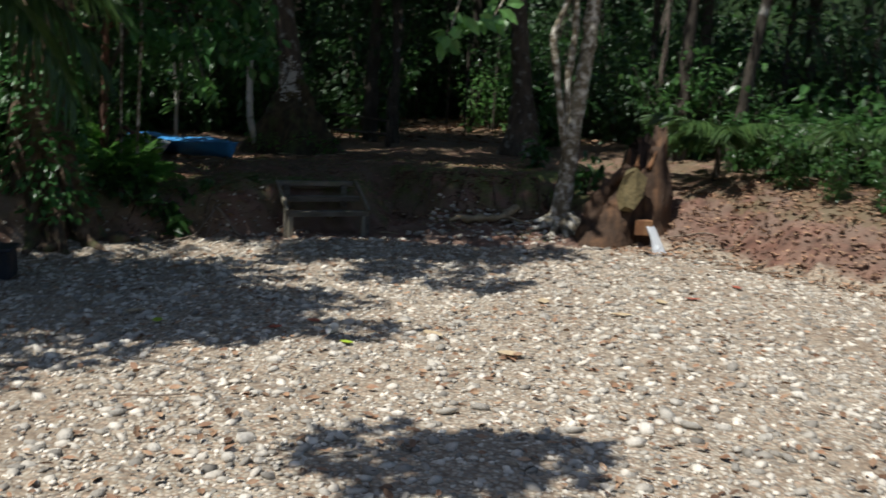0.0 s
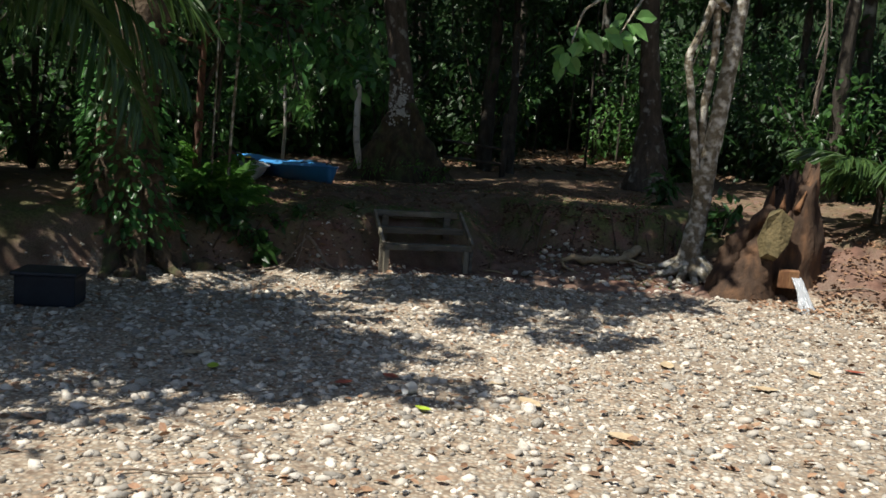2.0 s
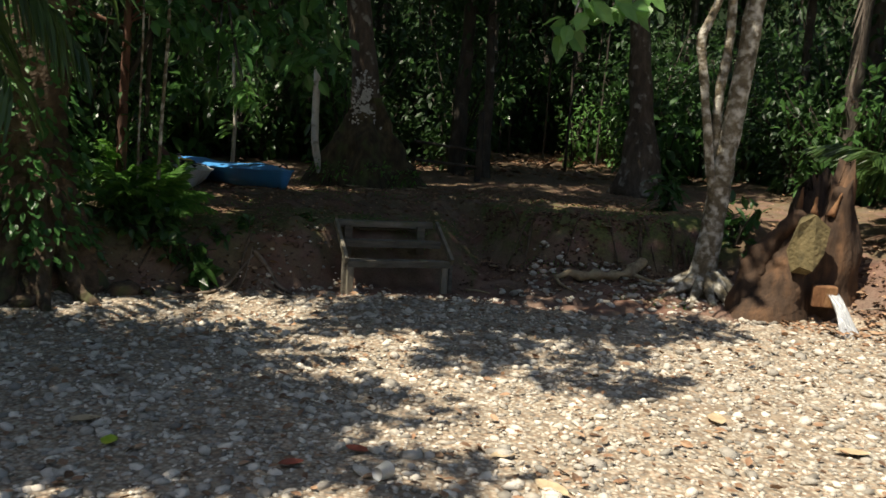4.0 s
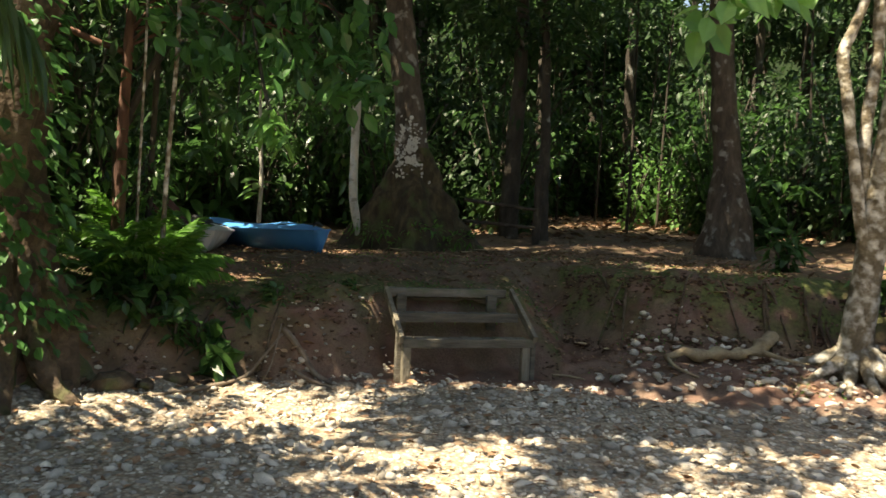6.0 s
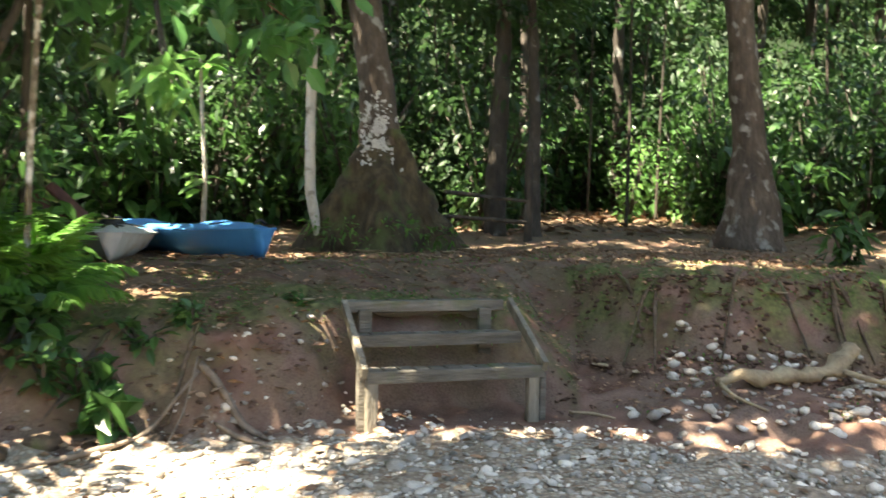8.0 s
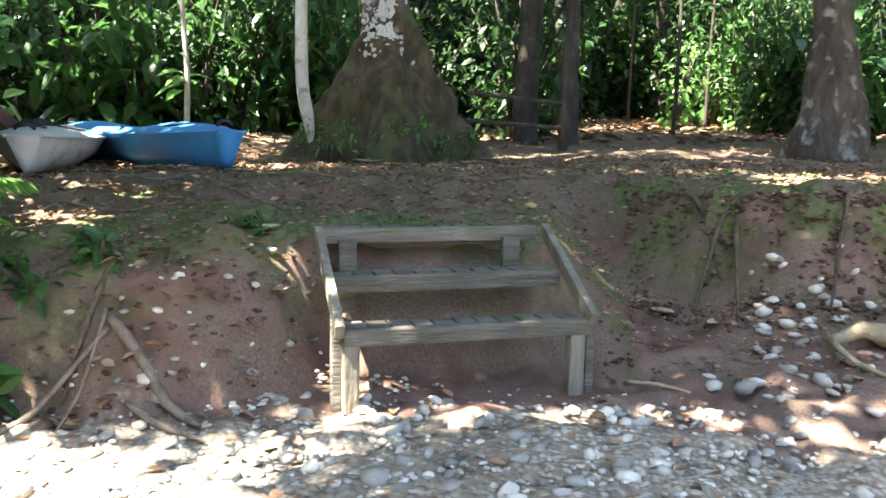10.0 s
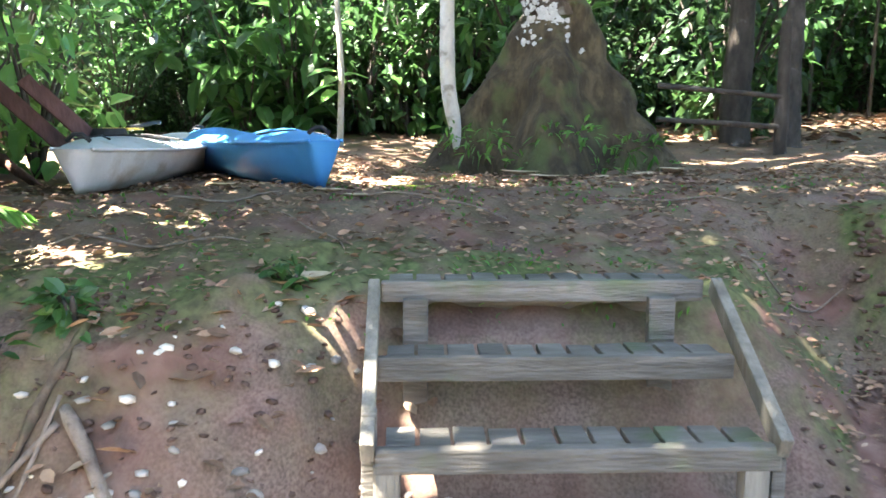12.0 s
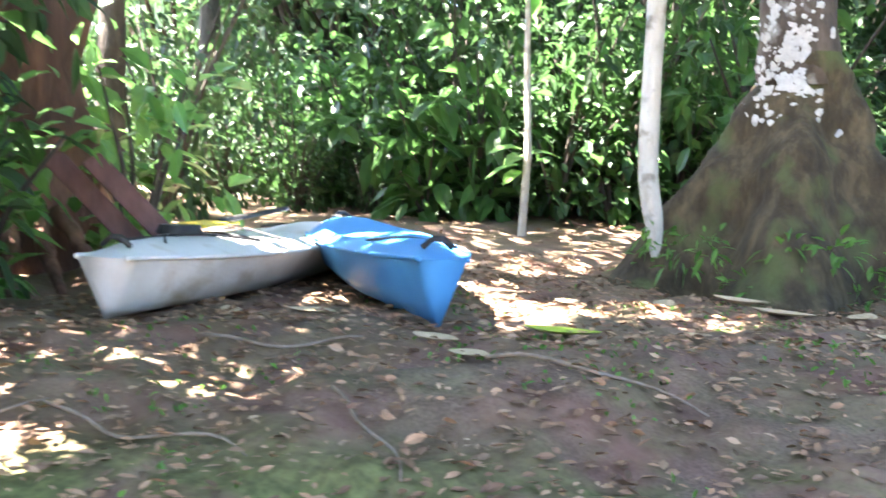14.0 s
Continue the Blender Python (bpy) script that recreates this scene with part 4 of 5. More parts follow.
def root(points, radii, label="pale root running down the earth bank", mat=M_ROOT):
    x0, y0 = points[0][:2]
    r = thing("root", (x0, y0, top(x0, y0)), label, "root", "roots on the bank")
    tube("root_run", [(x - x0, y - y0, top(x, y) - top(x0, y0) + dz) for x, y, dz in points], radii, mat, r, 8, 0.5, 9)


root([(-3.15, 9.33, 0.02), (-3.0, 9.27, 0.03), (-2.85, 9.2, 0.03), (-2.68, 9.12, 0.02)], [0.0192, 0.024, 0.0208, 0.008], "thin weathered root hanging out of the earth bank", M_TWIG)
root([(-3.0, 9.15, 0.02), (-2.85, 9.08, 0.03), (-2.62, 9.02, 0.02)], [0.0096, 0.0176, 0.0064], "thin weathered root hanging out of the earth bank", M_TWIG)
root([(-3.15, 9.30, 0.02), (-3.35, 9.0, 0.03), (-3.6, 8.72, 0.03), (-3.85, 8.4, 0.02)], [0.0128, 0.0144, 0.0176, 0.008], "thin weathered root hanging out of the earth bank", M_TWIG)
root([(-3.17, 9.34, 0.04), (-3.18, 9.12, 0.05), (-3.2, 8.95, 0.02)], [0.0072, 0.0064, 0.004], "thin weathered root hanging out of the earth bank", M_TWIG)
root([(-0.9, 9.95, 0.05), (-0.75, 9.9, 0.06), (-0.62, 9.82, 0.04)], [0.012, 0.014, 0.006])


# ---- undergrowth and forest ----
def shrub(name, at, label, size, count, leaf_len, mat, aspect=0.42, stems=5, tall=1.0, droop=0.3, group="", hang=0.0):
    t = thing(name, (at[0], at[1], top(*at) - 0.03), label, "shrub", group)
    sv = []
    cl = []
    for k in range(stems):
        a = rng.uniform(0, 6.28)
        r = size * rng.uniform(0.3, 0.9)
        tip = (r * math.cos(a), r * math.sin(a), tall * rng.uniform(0.55, 1.0))
        sv.append(tube_arrays([(0, 0, 0), (tip[0] * 0.4, tip[1] * 0.4, tip[2] * 0.55), tip], [0.02, 0.015, 0.006], 6))
        cl += [(tip[0] * u + rng.normal(0, 0.12 * size), tip[1] * u + rng.normal(0, 0.12 * size), tip[2] * u, size * rng.uniform(0.22, 0.42)) for u in (0.2, 0.5, 0.75, 1.0)]
    v, f = joined(sv)
    part("branching", mesh_np("branching", v, f, M_DARKBARK, True), M_DARKBARK, t)
    part("foliage", foliage_mesh("foliage", cl, max(6, count // len(cl)), leaf_len, mat, aspect, droop, hang), mat, t)
    return t


def fern(at, label, n=14, length=0.7, z=None, group="ferns", mat=M_FERN):
    g = top(*at) if z is None else z
    t = thing("fern", (at[0], at[1], g), label, "fern", group)
    for k in range(n):
        a = 6.283 * k / n + rng.normal(0, 0.2)
        rib, leaves = frond_mesh(length * rng.uniform(0.7, 1.1), 0.15, 0.8, mat, 30, 0.024)
        fr = part("frond", rib, mat, t)
        fr.matrix_local = Matrix.Rotation(a, 4, "Z") @ Matrix.Rotation(radians(-rng.uniform(25, 75)), 4, "Y")
        part("leaf_fringe", leaves, mat, fr)
    return t


f1 = fern((-4.15, 9.3), "bright green fern clump on the bank edge", 16, 0.64)
copy_thing(f1, pose(-4.3, 9.55, top(-4.3, 9.55) + 0.05, 0, 0, 40))
copy_thing(f1, pose(-4.45, 9.1, top(-4.45, 9.1) + 0.05, 0, 0, 110))
copy_thing(f1, pose(-4.7, 9.6, top(-4.7, 9.6) + 0.1, 0, 0, 200))

# thin stems and lianas by the creeper tree
for x, y, h, r, mat, lean in ((-4.17, 9.2, 3.3, 0.020, M_BEECH, 0.10), (-4.36, 9.15, 3.2, 0.012, M_BEECH, 0.03), (-4.62, 9.95, 3.2, 0.028, M_DARKBARK, 0.05), 
                              (-5.3, 10.0, 3.2, 0.03, M_DARKBARK, -0.1)):
    tree("slender_tree", (x, y), "slender bare-stemmed young tree at the bank edge", [(0, 0, 0), (lean * 0.3, 0, h * 0.3), (lean * 0.8, 0.02, h * 0.6), (lean, 0, h), (lean * 1.5, 0.1, h * 1.8)],
         [r * 1.2, r, r * 0.95, r * 0.9, r * 0.5], mat, clumps(5, lean * 1.2, 0.15, h * 0.95, 0.45, 0.35, 0.7, 0.2, 0.35), 0.17, 14, M_LEAF_NEAR, 0.1, 10, group="slender young trees")


# young tree with hanging lance leaves, two clusters coloured brighter to look sunlit
def lance_tree():
    at = (-3.75, 9.9)
    t = thing("young_tree", (*at, top(*at) - 0.03), "young tree with clusters of hanging lance-shaped green leaves", "tree")
    tube("trunk", [(-1.0, -0.3, -0.15), (-1.02, -0.3, 1.2), (-0.6, -0.2, 2.2), (0.1, 0, 2.9), (0.3, 0, 3.6)], [0.04, 0.035, 0.03, 0.025, 0.015], M_DARKBARK, t, 10, 0.1)
    spots = [(0.66, -1.2, 1.24), (0.60, -1.16, 1.32), (0.25, -0.9, 1.4), (0.0, -0.3, 1.75), (-0.3, -0.3, 1.65), (0.5, -0.3, 1.9), (0.75, -0.1, 2.05), (0.15, 0.0, 2.2), (-0.2, 0.1, 2.3), (0.9, 0.1, 2.3), (0.5, 0.1, 2.5), (-0.6, 0.0, 2.1), (1.0, 0.4, 2.15)]
    for c in spots:
        tube("branch", [(0.0, 0, 2.6), ((c[0]) * 0.6, c[1] * 0.6, c[2] + 0.45), c], [0.014, 0.01, 0.005], M_DARKBARK, t, 6, 0.1)
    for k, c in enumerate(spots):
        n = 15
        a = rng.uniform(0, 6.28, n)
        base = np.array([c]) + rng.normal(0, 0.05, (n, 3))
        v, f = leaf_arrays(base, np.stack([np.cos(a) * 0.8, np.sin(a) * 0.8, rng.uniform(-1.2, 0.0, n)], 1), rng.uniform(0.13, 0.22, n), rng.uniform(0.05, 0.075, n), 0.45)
        # First two clusters take the bright leaf: sunlight put into their colour.
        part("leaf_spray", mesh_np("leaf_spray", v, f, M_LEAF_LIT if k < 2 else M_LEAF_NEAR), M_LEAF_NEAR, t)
    return t


lance_tree()


# young tree whose rounded leaves hang over the edge of the bank
def overhanging_tree():
    at = (-4.72, 9.55)
    t = thing("overhanging_tree", (*at, top(*at) - 0.03), "brown-stemmed young tree with rounded glossy leaves hanging over the bank", "tree")
    tube("trunk", [(0, 0, 0), (0.02, 0, 1.0), (0.06, 0, 2.0), (0.12, 0.05, 3.2), (0.2, 0.1, 5.2)], [0.06, 0.05, 0.045, 0.04, 0.02], M_REDBARK, t, 12, 0.2, 5)
    tube("limb", [(0.05, 0, 1.85), (-0.25, -0.1, 1.95), (-0.6, -0.2, 2.1), (-1.1, -0.2, 1.9)], [0.03, 0.03, 0.022, 0.012], M_REDBARK, t, 8, 0.2, 6)
    ends = [(0.7, 0.1, 2.35), (1.1, 0.2, 2.15), (1.5, 0.3, 2.05), (1.85, 0.35, 1.85), (2.0, 0.3, 1.72), (1.3, -0.2, 1.75), (0.9, -0.3, 1.85), (0.6, -0.3, 2.1), (1.5, 0.0, 2.4), (0.3, 0.1, 2.3),
            (1.1, 0.5, 2.6), (0.0, 0.1, 2.6), (1.9, 0.5, 2.3)]
    leaves = []
    for c in ends:
        hub = (c[0] * 0.35, c[1] * 0.35, max(c[2], 1.9) + 0.35)
        tube("branch", [(0.08, 0, min(2.3, c[2] + 0.2)), hub, ((c[0] + hub[0]) / 2, (c[1] + hub[1]) / 2, max(c[2] + 0.18, hub[2] - 0.1)), c], [0.016, 0.012, 0.009, 0.004], M_REDBARK, t, 6, 0.1)
        n = 42
        base = np.array([c]) + rng.normal(0, 1, (n, 3)) * np.array([[0.16, 0.14, 0.13]])
        leaves.append(leaf_arrays(base, rng.normal(0, 0.6, (n, 3)) + np.array([[0, -0.15, -0.35]]), rng.uniform(0.13, 0.23, n), rng.uniform(0.08, 0.125, n), 0.2, face=np.tile((-0.2, -0.6, 0.8), (n, 1))))
    v = np.concatenate([q[0] for q in leaves])
    f = np.concatenate([q[1] + k * 42 * 7 for k, q in enumerate(leaves)])
    tagged(part("foliage", mesh_np("foliage", v, f, M_LEAF_MID), M_LEAF_MID, t, "rounded glossy green leaves"), kind="stuff")
    return t


overhanging_tree()

tree("red_barked_tree", (-6.55, 11.5), "thick dark red-barked tree with fibrous roots behind the kayaks", [(0, 0, -0.1), (0, 0, 0.4), (-0.02, 0, 1.0), (0, 0, 2.0), (0.05, 0, 3.5), (0, 0, 8)],
     [0.75, 0.6, 0.46, 0.42, 0.38, 0.25], M_REDBARK, clumps(24, 0.2, 1.4, 7.2, 2.2, 1.7, 1.3, 0.5, 0.9), 0.25, 80, lump=0.35, seg=20)
for k in range(9):
    a = -1.9 + 0.22 * k
    root([(-6.45 + 0.5 * math.cos(a), 11.6 + 0.5 * math.sin(a), 0.35), (-6.45 + 0.85 * math.cos(a), 11.6 + 0.85 * math.sin(a), 0.12), (-6.45 + 1.2 * math.cos(a), 11.6 + 1.2 * math.sin(a), 0.0)], [0.05, 0.04, 0.02], "reddish stilt root at the foot of the dark tree", M_REDBARK)

# Sun on these two shrubs is painted through the brighter leaf colour.
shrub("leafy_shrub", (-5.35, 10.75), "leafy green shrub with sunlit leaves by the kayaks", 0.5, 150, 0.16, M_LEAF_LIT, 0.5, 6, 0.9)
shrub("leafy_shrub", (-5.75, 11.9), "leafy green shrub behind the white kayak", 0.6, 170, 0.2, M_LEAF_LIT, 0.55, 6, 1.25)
shrub("leafy_shrub", (-3.55, 9.05), "low broad-leaved plant at the edge of the bank", 0.16, 14, 0.2, M_LEAF_NEAR, 0.45, 3, 0.35)
shrub("leafy_shrub", (-4.22, 9.85), "plant with long glossy leaves at the edge of the bank", 0.2, 12, 0.22, M_LEAF_NEAR, 0.4, 3, 0.5)
shrub("leafy_shrub", (-4.15, 8.95), "low round-leaved plant on the earth bank", 0.3, 40, 0.14, M_LEAF_NEAR, 0.75, 4, 0.3)
shrub("leafy_shrub", (1.62, 12.0), "small green shrub on top of the bank", 0.22, 24, 0.2, M_LEAF_NEAR, 0.4, 4, 0.5)
shrub("leafy_shrub", (2.35, 11.2), "small green shrub behind the stump", 0.35, 50, 0.22, M_LEAF_NEAR, 0.35, 4, 0.5)

for x, y, n, sz in ((-4.2, 9.05, 24, 0.16), (-3.75, 9.15, 20, 0.12), (-4.3, 9.2, 22, 0.15), (-3.3, 9.55, 16, 0.09), (-4.0, 9.15, 22, 0.14), (-2.75, 10.0, 16, 0.07), (-4.45, 8.9, 26, 0.16), (-3.55, 9.4, 16, 0.1), (-3.95, 9.0, 18, 0.12)):
    shrub("bank_seedling", (x, y), "low green seedling growing on the earth bank", sz * 1.6, n, sz, M_LEAF_NEAR, 0.5, 3, sz * 2, group="seedlings on the bank")
for x, y, sz in ((-4.2, 8.5, 0.17), (-4.45, 8.2, 0.13), (-3.85, 8.8, 0.10), (-4.75, 7.75, 0.14), (-3.3, 9.0, 0.06), (-4.0, 8.6, 0.09)):
    v, f = stones(np.array([x]), np.array([y]), np.array([sz]), 0.3)
    bm = bmesh.new()
    bm.from_mesh(mesh_np("boulder", v - np.array([x, y, top(x, y)]), f, M_STONE_ONE))
    bmesh.ops.subdivide_edges(bm, edges=bm.edges[:], cuts=2, use_grid_fill=True, smooth=0.6)
    for q in bm.verts:
        q.co += noise.noise_vector((q.co + Vector((x, y, 0))) * 14) * sz * 0.12
    me = bpy.data.meshes.new("boulder")
    bm.to_mesh(me)
    bm.free()
    me.materials.append(M_CREEPBARK)
    rock = new("boulder", me)
    rock.location = (x, y, top(x, y))
    tagged(rock, "mossy brown boulder at the foot of the bank", "boulder", "boulders at the bank")

# dense understory, in copies of a few built shrubs
kinds = [shrub("understory_shrub", (-8, 19), "dark green rainforest understory shrub", 1.1, 1100, 0.105, M_LEAF, 0.5, 10, 2.0, group="understory shrubs"),
         shrub("understory_shrub", (4, 20), "dark green rainforest understory shrub", 1.2, 900, 0.14, M_LEAF, 0.5, 9, 2.6, group="understory shrubs", hang=0.2),
         shrub("understory_shrub", (8, 17), "green rainforest understory shrub in patchy sun", 1.0, 560, 0.15, M_LEAF_NEAR, 0.5, 9, 1.6, group="understory shrubs")]


broad = shrub("broad_leaved_shrub", (-6.9, 16.3), "rainforest shrub with broad dark leaves", 0.9, 170, 0.34, M_LEAF_NEAR, 0.5, 8, 1.7, group="broad-leaved shrubs")


def plant_copies(kind, places):
    for x, y, s in places:
        c = copy_thing(kind, pose(x, y, top(x, y) - 0.03, 0, 0, rng.uniform(0, 360)))
        c.scale = (s, s, s * rng.uniform(0.9, 1.25))


def spots(n, x0, x1, y0, y1, s0, s1, keep=lambda x, y: True):
    out = []
    while len(out) < n:
        x, y = rng.uniform(x0, x1), rng.uniform(y0, y1)
        if keep(x, y):
            out.append((x, y, rng.uniform(s0, s1)))
    return out


def off_lane(x, y):
    """Clear of the open floor behind the bank and of the gap that runs back through the wood."""
    lane = abs(x - (0.2 + 0.045 * (y - 14))) < (1.9 if y < 27 else 0.0)
    return not lane


for q, kind in enumerate(kinds):
    plant_copies(kind, spots(17, -14, -3.6, 16.6, 22, 0.9, 1.5, off_lane))
    plant_copies(kind, spots(7, -13, -7.6, 11.5, 16.5, 0.8, 1.2))
    plant_copies(kind, spots(7, -10, -6.4, 4.0, 9.5, 0.9, 1.4))
    plant_copies(kind, spots(17, -5, 9, 19, 27, 1.0, 1.6, off_lane))
    plant_copies(kind, spots(14, 4.4, 13, 12, 19, 0.8, 1.4))
    plant_copies(kind, spots(14, -14, 14, 27.5, 34, 1.4, 2.4))
plant_copies(kinds[2], spots(20, 4.6, 9, 9.3, 12.0, 0.45, 0.8, lambda x, y: y > foot_of(x) + 1.2 and math.hypot(x - 4.35, y - 11) > 0.4))
plant_copies(kinds[2], spots(9, 5.2, 10, 6.5, 9.6, 0.4, 0.9, lambda x, y: y > foot_of(x) + 1.3))
plant_copies(kinds[2], [(-4.85, 9.75, 0.6), (-5.5, 9.8, 0.9), (-5.0, 8.9, 0.3)])
plant_copies(kinds[1], [(-5.8, 10.3, 1.2), (-6.4, 10.3, 1.5), (-7.5, 10.4, 1.7), (-8.3, 8.8, 1.7), (-5.4, 10.1, 1.0)])
# Light in the gap is painted: these shrubs wear the bright leaf colour.
glade = shrub("sunlit_shrub", (1.2, 22.2), "shrub in a gap of the wood, leaves coloured bright yellow-green as if sunlit", 0.9, 170, 0.17, M_LEAF_LIT, 0.5, 8, 1.7, group="sunlit shrubs in the gap")
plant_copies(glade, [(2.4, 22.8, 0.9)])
plant_copies(kinds[2], [(2.8, 21.5, 1.3), (3.4, 23, 1.4), (2.2, 24, 1.4), (4.3, 21.8, 1.2)])
plant_copies(kinds[1], spots(8, -0.5, 4, 27, 31, 1.3, 2.0))
plant_copies(kinds[0], spots(16, -9, -4.4, 16.2, 17.8, 0.35, 0.6, lambda x, y: abs(x + 5.35) > 0.5))
plant_copies(kinds[0], spots(12, -16, -6, 22, 28, 1.5, 2.2))
plant_copies(kinds[1], spots(13, -24, -8, 20, 33, 2.6, 3.6))
plant_copies(kinds[1], spots(8, -6, 5, 31, 37, 3.0, 4.0))

plant_copies(broad, spots(14, -10, -4, 16.2, 18.5, 0.5, 1.0, lambda x, y: abs(x + 5.35) > 0.6) + spots(8, 4.4, 9, 10.5, 13, 0.5, 0.9) + spots(8, -2, 8, 18, 22, 0.6, 1.1, off_lane) + [(-6.0, 10.6, 0.8)])

# trees of the wood
wood = tree("forest_tree", (-1.5, 18.5), "slim dark rainforest tree in the shaded wood", [(0, 0, -0.1), (0.02, 0, 1.2), (0.1, 0, 3), (0.05, 0.1, 8)], [0.2, 0.15, 0.13, 0.09], M_DARKBARK,
            clumps(24, 0, 0, 7.4, 2.4, 2.4, 1.9, 0.6, 1.0), 0.28, 80, lump=0.25, seg=12, group="trees of the wood")
# Some of the listed trees are added so their crowns shade the understory.
for x, y, s in [(-0.9, 17.6, 0.7), (-8.8, 13.8, 0.9), (-10.5, 16.5, 1.0), (-7.9, 18.6, 0.95), (-6.6, 22, 1.1), (-9.5, 20, 1.1)] + spots(6, -14, -8.5, 15, 22, 0.7, 1.0) + spots(5, -7, -4, 19, 23, 0.7, 1.0) + spots(7, -4, 9, 23, 29, 0.7, 1.1) + spots(10, 4.5, 13, 11.5, 19, 0.6, 1.1) + spots(4, -11, -7, 4, 9, 0.7, 1.0) + spots(14, -16, 16, 28, 38, 0.9, 1.5):
    c = copy_thing(wood, pose(x, y, top(x, y) - 0.05, rng.normal(0, 3), rng.normal(0, 3), rng.uniform(0, 360)))
    c.scale = (s, s, s * rng.uniform(0.85, 1.1))
thin = tree("pole_tree", (0.9, 20.5), "thin straight pole-stemmed tree in the wood", [(0, 0, 0), (0.03, 0, 2), (0, 0, 5)], [0.035, 0.03, 0.02], M_DARKBARK,
            clumps(5, 0, 0, 5.0, 0.7, 0.7, 0.6, 0.3, 0.6), 0.2, 40, lump=0.1, seg=8, group="pole trees of the wood")
for x, y, s in spots(14, -4, 5, 19, 27, 0.7, 1.4):
    copy_thing(thin, pose(x, y, top(x, y) - 0.03, rng.normal(0, 2), rng.normal(0, 2), rng.uniform(0, 360)))

# low rail of poles between the trees behind
rail = thing("pole_rail", (-1.9, 16.2, top(-1.9, 16.2)), "rough dark pole rail between forest trees", "fence")
tube("post", [(0.9, 0.6, -0.1), (0.9, 0.6, 1.35)], [0.07, 0.055], M_DARKBARK, rail, 8, 0.2)
tube("rail", [(-0.3, 0.3, 0.72), (0.95, 0.58, 0.60)], [0.03, 0.028], M_DARKBARK, rail, 8, 0.2)
tube("rail", [(-0.3, 0.3, 0.38), (0.95, 0.58, 0.30)], [0.03, 0.028], M_DARKBARK, rail, 8, 0.2)

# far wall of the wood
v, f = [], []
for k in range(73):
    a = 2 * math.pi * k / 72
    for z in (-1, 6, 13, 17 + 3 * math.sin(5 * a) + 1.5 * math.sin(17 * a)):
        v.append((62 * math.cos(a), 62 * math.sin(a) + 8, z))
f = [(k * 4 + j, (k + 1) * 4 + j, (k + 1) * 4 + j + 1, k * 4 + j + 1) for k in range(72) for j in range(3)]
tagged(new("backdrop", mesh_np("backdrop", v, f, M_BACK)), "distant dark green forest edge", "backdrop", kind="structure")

# ---- loose things on the gravel ----
tubx = thing("storage_tub", (-4.85, 6.35, top(-4.85, 6.35)), "dark blue-black plastic tub in the shade of the bank", "tub", rz=12)
part("body", box(0.55, 0.4, 0.30, (0, 0, 0.15), 0.03), M_TUB, tubx)
part("rim", box(0.60, 0.45, 0.04, (0, 0, 0.31), 0.015), M_TUB, tubx)
cup = thing("plastic_cup", (-1.11, 4.52, top(-1.11, 4.52) + 0.045), "white plastic cup lying on the gravel", "cup", rz=60)
v, f = [], []
for i, (x, r) in enumerate(((0, 0.034), (0.09, 0.045), (0.09, 0.042), (0.005, 0.031))):
    v += [(x - 0.04, r * math.cos(6.2832 * j / 20), r * math.sin(6.2832 * j / 20)) for j in range(20)]
f = [(i * 20 + j, i * 20 + (j + 1) % 20, (i + 1) * 20 + (j + 1) % 20, (i + 1) * 20 + j) for i in range(3) for j in range(20)] + [tuple(range(20)), tuple(60 + j for j in reversed(range(20)))]
part("cup_body", mesh_np("cup_body", v, f, M_CUP, True), M_CUP, cup)


def stick(x, y, ln, yaw, r, label="thin grey stick lying on the ground"):
    t = thing("stick", (x, y, top(x, y)), label, "stick", "sticks on the ground")
    p = []
    for k in range(6):
        u = ln * (k / 5 - 0.5)
        a = radians(yaw)
        px, py = u * math.cos(a) - 0.03 * math.sin(k * 1.7), u * math.sin(a) + 0.04 * math.sin(k * 2.1)
        p.append((px, py, top(x + px, y + py) - top(x, y) + r + 0.012))
    r = r * 0.6
    tube("stick_body", p, [r, r, r * 0.9, r * 0.8, r * 0.7, r * 0.4], M_TWIG, t, 6, 0.3, 12)


stick(-1.95, 2.6, 0.7, 8, 0.012, "dark curved stick lying on the gravel")
for x, y, ln, yaw, r in ((-2.6, 11.2, 0.7, 20, 0.012), (-3.4, 10.2, 0.8, 5, 0.01), (-2.9, 10.5, 0.5, -25, 0.01), (-3.6, 10.9, 0.6, 35, 0.012), (-1.6, 11.9, 0.7, 12, 0.012), (3.9, 8.1, 0.9, -10, 0.015), (4.3, 7.4, 0.7, 25, 0.012),
                        (-1.0, 11.4, 0.6, 40, 0.01), (-3.9, 10.0, 0.5, 60, 0.008), (0.3, 11.5, 0.8, -8, 0.014), (3.6, 9.4, 0.8, -30, 0.02), (4.0, 9.0, 0.7, 15, 0.015)):
    stick(x, y, ln, yaw, r)


